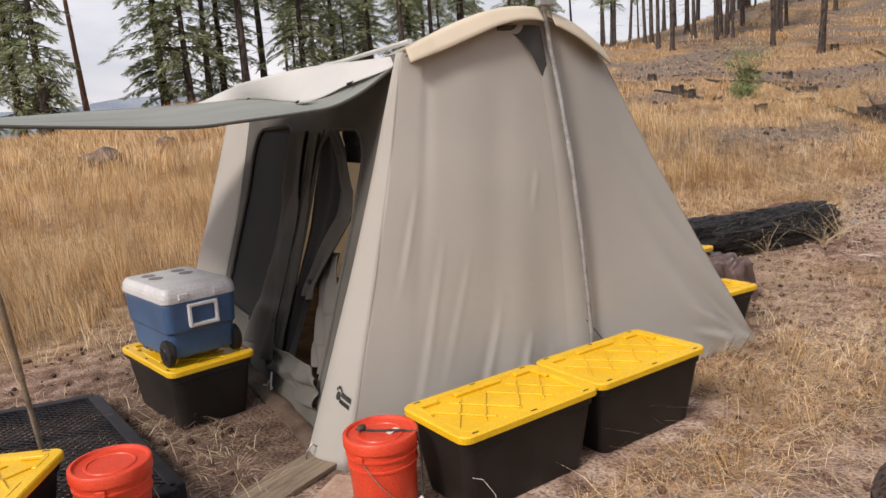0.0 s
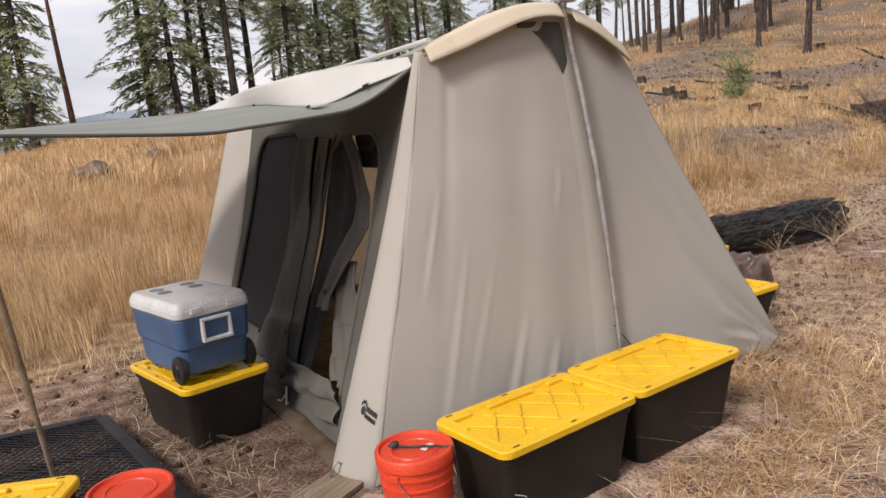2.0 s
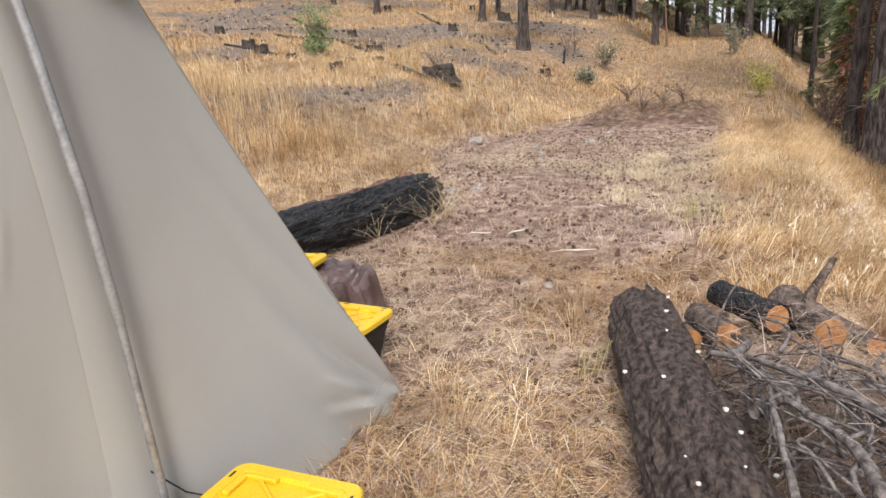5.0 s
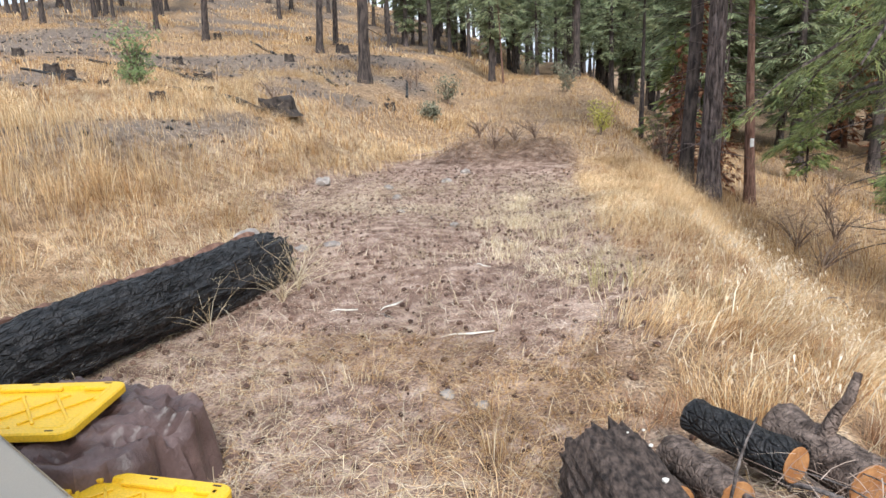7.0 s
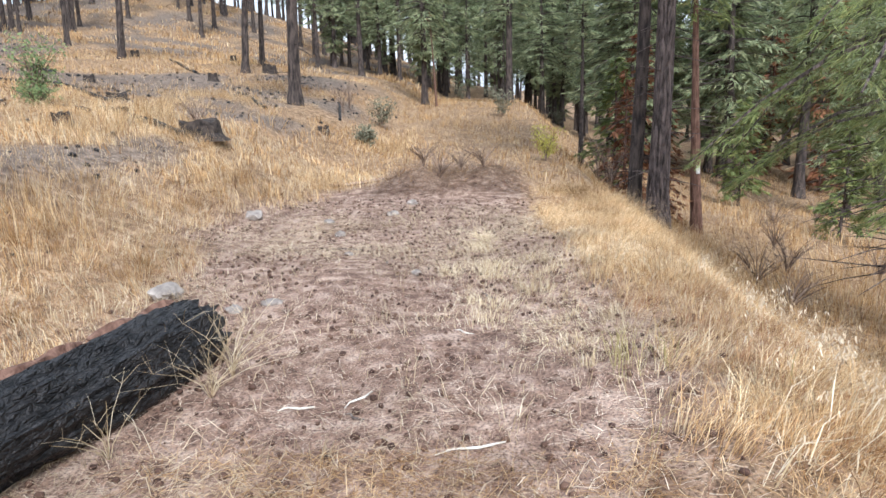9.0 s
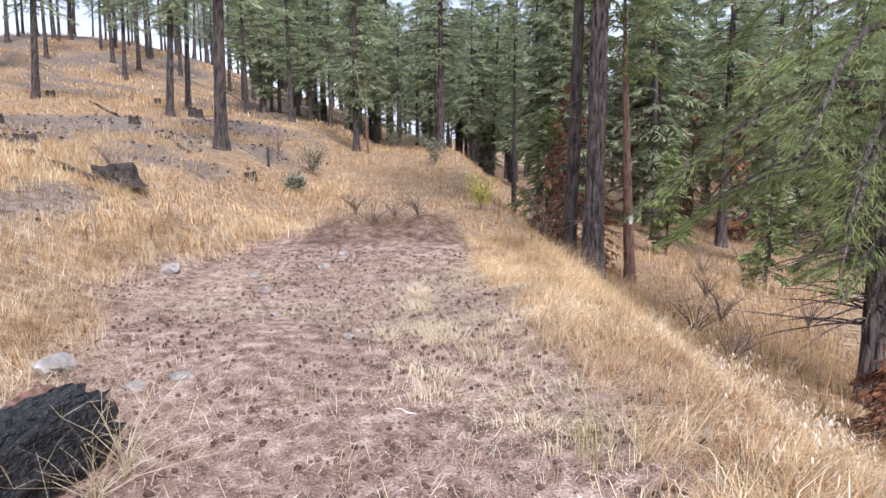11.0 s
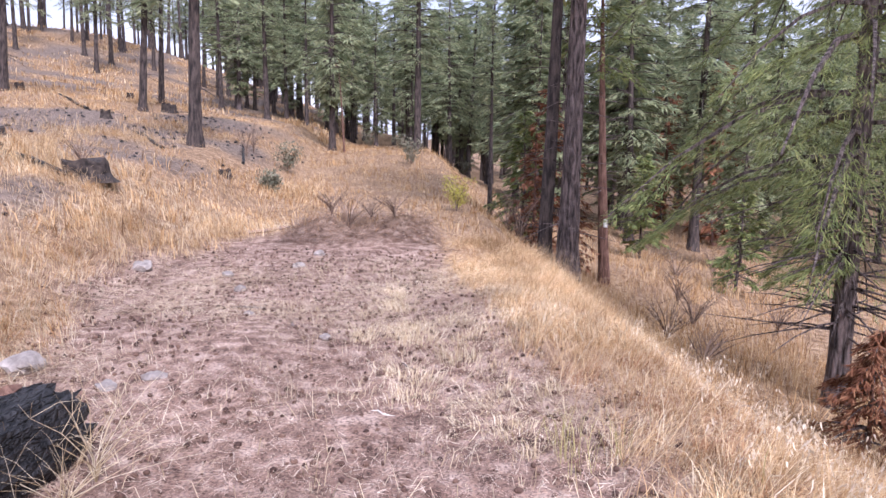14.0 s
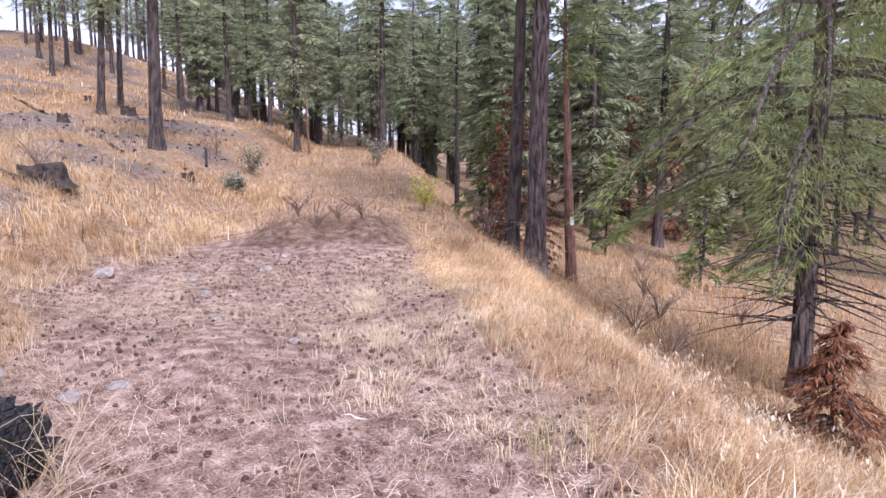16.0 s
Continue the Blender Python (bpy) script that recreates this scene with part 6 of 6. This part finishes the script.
grass("dry_grass", "matted golden grass on the slope's edge", 40000, (4.5, 14, -6.5, -1.9), 4, (0.07, 0.24), (0.002, 0.0045), (0.8, 2.6), GRASS, near_left, 0.85, 0.4, (0.3, -0.6))
grass("dry_grass", "golden grass down the slope", 60000, (8, 45, -26, -3.2), 5, (0.20, 0.50), (0.007, 0.016), (0.3, 1.2), GRASS, lambda x, y: 0.9 * near_left(x, y))
grass("dry_grass", "golden grass across the hillside", 80000, (13, 62, 2.0, 36), 6, (0.12, 0.42), (0.008, 0.02), (0.4, 1.5), GRASS, patchy, 0.72, 0.9)
grass("dry_grass", "golden grass on the far field", 50000, (-16, 20, 14, 52), 7, (0.40, 0.75), (0.012, 0.028), (0.15, 0.5), GRASS, near_left, 0.72, 0.9)
grass("dry_grass", "golden grass along the far track", 30000, (15, 60, -4, 5), 8, (0.12, 0.40), (0.006, 0.016), (0.3, 1.4), GRASS, near_left, 0.72, 0.8)
grass("dry_grass", "sparse trampled grass on the camp floor", 30000, (-4, 15, -3.2, 4.2), 9, (0.04, 0.20), (0.0025, 0.005), (0.6, 2.4), GRASS_PALE, lambda x, y: 0.35 + 0.5 * smooth(0.45, 0.7, lattice(1.3, x, y, 35)), 0.8, 0.35)
grass("dry_grass", "pale bent grass beside the track", 14000, (5.5, 12.5, -2.4, -0.2), 10, (0.05, 0.17), (0.003, 0.006), (0.8, 2.2), GRASS_PALE, lambda x, y: smooth(0.35, 0.6, lattice(1.0, x, y, 36)), 0.8, 0.5)
grass("dry_grass", "green-tinged grass tufts", 3500, (1.4, 3.4, -1.15, -0.85), 11, (0.20, 0.46), (0.003, 0.006), (0.1, 0.5), GREEN_GRASS, lambda x, y: smooth(0.5, 0.6, lattice(0.5, x, y, 37)), 0.7, 0.25)
grass("dry_grass", "green-tinged grass tufts", 900, (5.3, 7.2, -2.0, -1.2), 12, (0.18, 0.40), (0.003, 0.006), (0.2, 0.8), GREEN_GRASS, lambda x, y: smooth(0.55, 0.65, lattice(0.5, x, y, 38)), 0.7, 0.25)


def litter(name, label, n, area, seed, length, width, material, keep, lift=0.02):
    """Needles and straw lying flat, criss-cross."""
    x, y, r = scatter(n, *area, seed, keep)
    ok = CAMP_CLEAR(x, y)
    x, y = x[ok], y[ok]
    m = len(x)
    a, ln = r.uniform(0, 2 * np.pi, m), r.uniform(length[0], length[1], m)
    off = np.stack([np.cos(a) * ln, np.sin(a) * ln, r.normal(0, 0.10, m) * ln], 1)
    root = np.stack([x, y, height(x, y) + 0.004 + np.abs(r.normal(0, lift, m))], 1)
    me = blade_mesh(name, root, off, r.uniform(width[0], width[1], m), 0.9, material, r)
    return tagged(new(name, me), label, "litter", kind="stuff")


bare = lambda x, y: (1 - 0.6 * np.clip(g(x, y), 0, 1)) * (1 - 0.75 * soiliness(x, y))
litter("straw_litter", "loose straw and pine needles over the dirt", 110000, (-3, 9, -3.4, 4.5), 21, (0.03, 0.15), (0.0014, 0.0034), LITTER, bare, 0.012)
litter("straw_litter", "loose straw and pine needles over the track", 90000, (5, 18, -2.8, 4.5), 22, (0.04, 0.17), (0.002, 0.0045), LITTER, bare, 0.012)
litter("straw_litter", "bleached straw lying on the ground", 80000, (-1, 14, -3.0, 3.2), 23, (0.06, 0.30), (0.0018, 0.0040), GRASS_PALE, lambda x, y: smooth(0.35, 0.7, lattice(1.2, x, y, 39)), 0.02)
litter("twig_litter", "fine dead twigs over the burnt slope", 30000, (8, 34, 3.2, 22), 24, (0.10, 0.5), (0.006, 0.018), TWIG, lambda x, y: 0.15 + 0.85 * ash(x, y), 0.03)
litter("twig_litter", "tangle of fine grey twigs in the brush pile", 14000, (1.0, 3.5, -2.8, -1.40), 25, (0.08, 0.42), (0.002, 0.006), TWIG, lambda x, y: 1.0 * (y < -1.50 + 0.28 * (x - 3.76)), 0.17)
litter("twig_litter", "brown debris on the heap", 6500, (16.4, 19.4, -1.2, 1.8), 26, (0.08, 0.4), (0.005, 0.014), TWIG, lambda x, y: np.ones_like(x), 0.10)


def cones(name="pine_cones", label="dark brown pine cones strewn over the litter", area=(-2.5, 16, -2.2, 3.6), count=4600, sizes=(0.2, 0.85), keep=None, seed=8, material=None):
    r = np.random.RandomState(seed)
    bm = bmesh.new()
    lump(bm, (0.034, 0.026, 0.024), 3, 0.35, None, 1)
    base = np.array([tuple(v.co) for v in bm.verts])
    tris = np.array([[v.index for v in f.verts] for f in bm.faces])
    bm.free()
    x, y = r.uniform(area[0], area[1], count), r.uniform(area[2], area[3], count)
    k = (r.rand(count) < (keep(x, y) if keep else 1 - 0.9 * np.clip(g(x, y), 0, 1))) & CAMP_CLEAR(x, y)
    x, y = x[k], y[k]
    n = len(x)
    a, s = r.uniform(0, 6.283, n), r.uniform(sizes[0], sizes[1], n)
    c, d = np.cos(a)[:, None], np.sin(a)[:, None]
    vx = (base[None, :, 0] * c - base[None, :, 1] * d) * s[:, None] + x[:, None]
    vy = (base[None, :, 0] * d + base[None, :, 1] * c) * s[:, None] + y[:, None]
    vz = base[None, :, 2] * s[:, None] + (height(x, y) + 0.014)[:, None]
    verts = np.stack([vx, vy, vz], -1).reshape(-1, 3)
    faces = (tris[None] + (len(base) * np.arange(n))[:, None, None]).reshape(-1)
    me = mesh_from(name, verts, faces, np.full(n * len(tris), 3), material or CONE)
    tagged(new(name, me), label, "debris", kind="stuff")


CONE = islands("pine_cone_scales", [(0.0, (0.05, 0.03, 0.025)), (1.0, (0.16, 0.10, 0.075))], 0.9)
cones()
cones("charred_debris", "charred wood fragments over the burnt slope", (8, 45, 3.5, 30), 1500, (0.6, 2.8), lambda x, y: 0.12 + 0.8 * ash(x, y), 9, CHAR)
shrub(6.50, 1.05, 0.50, 0.65, False, 14, 0, 0.1, 91, SAGE, "pale dry weed stalks over the log's end", "dry_weed", GRASS_PALE, 0.26)
shrub(6.18, 1.06, 0.36, 0.70, False, 14, 0, 0.1, 92, SAGE, "pale dry weed stalks beside the charred log", "dry_weed", GRASS_PALE, 0.2)
shrub(5.52, 1.30, 0.35, 0.40, False, 8, 0, 0.1, 93, SAGE, "pale dry weed stalks beside the charred log", "dry_weed", GRASS_PALE, 0.2)
grass("dry_grass", "short pale tufts among the grass of the bank", 40000, (3.5, 20, 1.8, 11), 13, (0.08, 0.26), (0.003, 0.007), (0.5, 1.8), GRASS_PALE, lambda x, y: 0.9 * np.clip(g(x, y), 0, 1) * burn(x, y), 0.8, 0.3)
grass("dry_grass", "reddish dry stems on bank and verge", 36000, (3.5, 20, -4, 11), 14, (0.08, 0.32), (0.0018, 0.004), (0.3, 1.5), RUSSET, lambda x, y: np.clip(g(x, y), 0, 1) * smooth(0.45, 0.7, lattice(1.9, x, y, 42)), 0.75, 0.35)
grass("dry_grass", "golden grass patches high on the hill", 36000, (50, 118, 4, 62), 15, (0.30, 0.60), (0.03, 0.07), (0.2, 0.9), GRASS, patchy, 0.72, 1.6)
litter("twig_litter", "charred branches strewn high on the hill", 5000, (34, 110, 8, 60), 27, (0.5, 2.0), (0.04, 0.10), TWIG, lambda x, y: 0.1 + 0.9 * ash(x, y), 0.05)
litter("straw_litter", "matted straw under the standing grass", 60000, (3.5, 18, -5, 10), 28, (0.06, 0.30), (0.002, 0.005), GRASS, lambda x, y: np.clip(g(x, y), 0, 1) * burn(x, y), 0.03)
grass("dry_grass", "pale bent grass at the camp's edge", 26000, (-6, 0.6, 2.5, 7), 16, (0.15, 0.60), (0.0025, 0.006), (0.4, 1.6), GRASS_PALE, near_left, 0.8, 0.5)
litter("straw_litter", "dark needle duff in drifts over the track", 110000, (-3, 15, -2.6, 3.6), 29, (0.03, 0.14), (0.0018, 0.005), DUFF, lambda x, y: bare(x, y) * smooth(0.40, 0.62, 0.5 * lattice(0.6, x, y, 61) + 0.5 * lattice(0.25, x, y, 62)), 0.012)
grass("dry_grass", "pale oat-like seed stalks on the verge", 3000, (4.2, 11, -3.8, -1.7), 17, (0.15, 0.32), (0.004, 0.008), (0.5, 1.6), GRASS_PALE, near_left, 0.8, 0.4, (0.2, -0.3))
litter("straw_litter", "russet needles and stems matted on the heap", 3500, (16.4, 19.4, -1.2, 1.8), 30, (0.08, 0.3), (0.004, 0.010), RUSSET, lambda x, y: np.ones_like(x), 0.06)
litter("straw_litter", "golden straw trodden flat beside the totes", 26000, (0.6, 5.6, -1.3, 1.2), 31, (0.08, 0.30), (0.002, 0.0045), GRASS, lambda x, y: 0.25 + 0.75 * smooth(0.40, 0.6, lattice(0.9, x, y, 63)), 0.02)
grass("dry_grass", "trodden golden grass beside the totes", 9000, (0.6, 5.0, -1.25, 1.0), 18, (0.05, 0.20), (0.002, 0.004), (0.8, 2.4), GRASS, lambda x, y: smooth(0.40, 0.6, lattice(0.9, x, y, 63)), 0.85, 0.35)
GOLD = islands("golden_grass", [(0.0, (0.22, 0.125, 0.065)), (0.3, (0.55, 0.375, 0.19)), (0.7, (0.76, 0.58, 0.345)), (1.0, (0.90, 0.78, 0.56))], 0.75, 0.35)
verge = lambda x, y: np.clip(g(x, y), 0, 1) * (0.35 + 0.65 * smooth(0.35, 0.6, lattice(1.3, x, y, 71)))
grass("dry_grass", "long golden grass swept over the verge", 56000, (5.5, 17, -3.6, -1.15), 41, (0.06, 0.26), (0.0016, 0.0036), (1.0, 3.6), GOLD, verge, 0.92, 0.7, (0.3, -1.1))
grass("dry_grass", "tufts of longer grass along the verge", 9000, (5.9, 16, -3.2, -1.6), 43, (0.16, 0.40), (0.0018, 0.0036), (0.8, 2.2), GOLD, lambda x, y: g(x, y) * smooth(0.52, 0.66, lattice(0.9, x, y, 73)), 0.84, 0.6, (0.35, -0.6))
grass("dry_grass", "dense golden grass standing behind the tent", 110000, (-8, 10, 3.9, 14), 44, (0.26, 0.80), (0.0028, 0.006), (0.12, 0.6), GOLD, lambda x, y: g(x, y) * (0.45 + 0.55 * smooth(0.35, 0.6, lattice(0.9, x, y, 74))), 0.72, 0.45)
grass("dry_grass", "dense golden grass over the far field", 60000, (-14, 14, 13, 42), 45, (0.35, 0.8), (0.008, 0.018), (0.12, 0.5), GOLD, lambda x, y: 0.4 + 0.6 * smooth(0.35, 0.6, lattice(2.1, x, y, 75)), 0.72, 0.8)
grass("dry_grass", "golden tussocks on the bank and hillside", 90000, (5, 30, 2.2, 15), 46, (0.12, 0.46), (0.003, 0.007), (0.4, 1.7), GOLD, lambda x, y: g(x, y) * burn(x, y) * smooth(0.49, 0.58, 0.6 * lattice(2.2, x, y, 76) + 0.4 * lattice(0.8, x, y, 77)), 0.78, 0.6)
grass("dry_grass", "ochre grass lodged on the slope", 36000, (6.5, 24, -9.5, -3.0), 42, (0.18, 0.42), (0.003, 0.007), (0.5, 1.6), GRASS, verge, 0.8, 0.6, (0.3, -0.2))


def oats(n, area, seed):
    """Pale seed stalks: thin bent stems hung with small papery husks."""
    x, y, r = scatter(n, *area, seed, lambda x, y: np.clip(g(x, y), 0, 1))
    m = len(x)
    h = r.uniform(0.16, 0.34, m)
    lean = np.stack([r.normal(0.10, 0.14, m), r.normal(-0.12, 0.14, m), h], 1)
    root = np.stack([x, y, height(x, y) - 0.02], 1)
    roots, offs, wide = [root], [lean], [np.full(m, 0.0025)]
    for k in range(9):
        f = r.uniform(0.62, 1.0, m)[:, None]
        a = r.uniform(0, 6.283, m)
        at = root + lean * f * np.array([[1, 1, 1]]) + np.stack([np.cos(a), np.sin(a), a * 0], 1) * 0.012
        roots.append(at)
        offs.append(np.stack([np.cos(a) * 0.022, np.sin(a) * 0.022, -r.uniform(0.018, 0.04, m)], 1))
        wide.append(r.uniform(0.006, 0.011, m))
    me = blade_mesh("oat_stalks", np.concatenate(roots), np.concatenate(offs), np.concatenate(wide), 0.6, OAT, r)
    tagged(new("oat_stalks", me), "bleached wild oat stalks with papery husks", "grass", kind="stuff")


OAT = islands("papery_husks", [(0.0, (0.50, 0.38, 0.25)), (0.5, (0.70, 0.59, 0.44)), (1.0, (0.85, 0.78, 0.65))], 0.8, 0.3)
oats(260, (5.5, 8.6, -3.5, -2.2), 81)
oats(60, (4.4, 6.5, -2.6, -1.6), 82)
grass("dry_grass", "russet matted stems in hollows of the verge", 26000, (4.0, 9.5, -3.4, -1.2), 47, (0.04, 0.20), (0.0018, 0.004), (0.8, 2.8), RUSSET, lambda x, y: g(x, y) * smooth(0.46, 0.6, 0.6 * lattice(1.2, x, y, 78) + 0.4 * lattice(0.5, x, y, 79)), 0.9, 0.5, (0.3, -0.8))
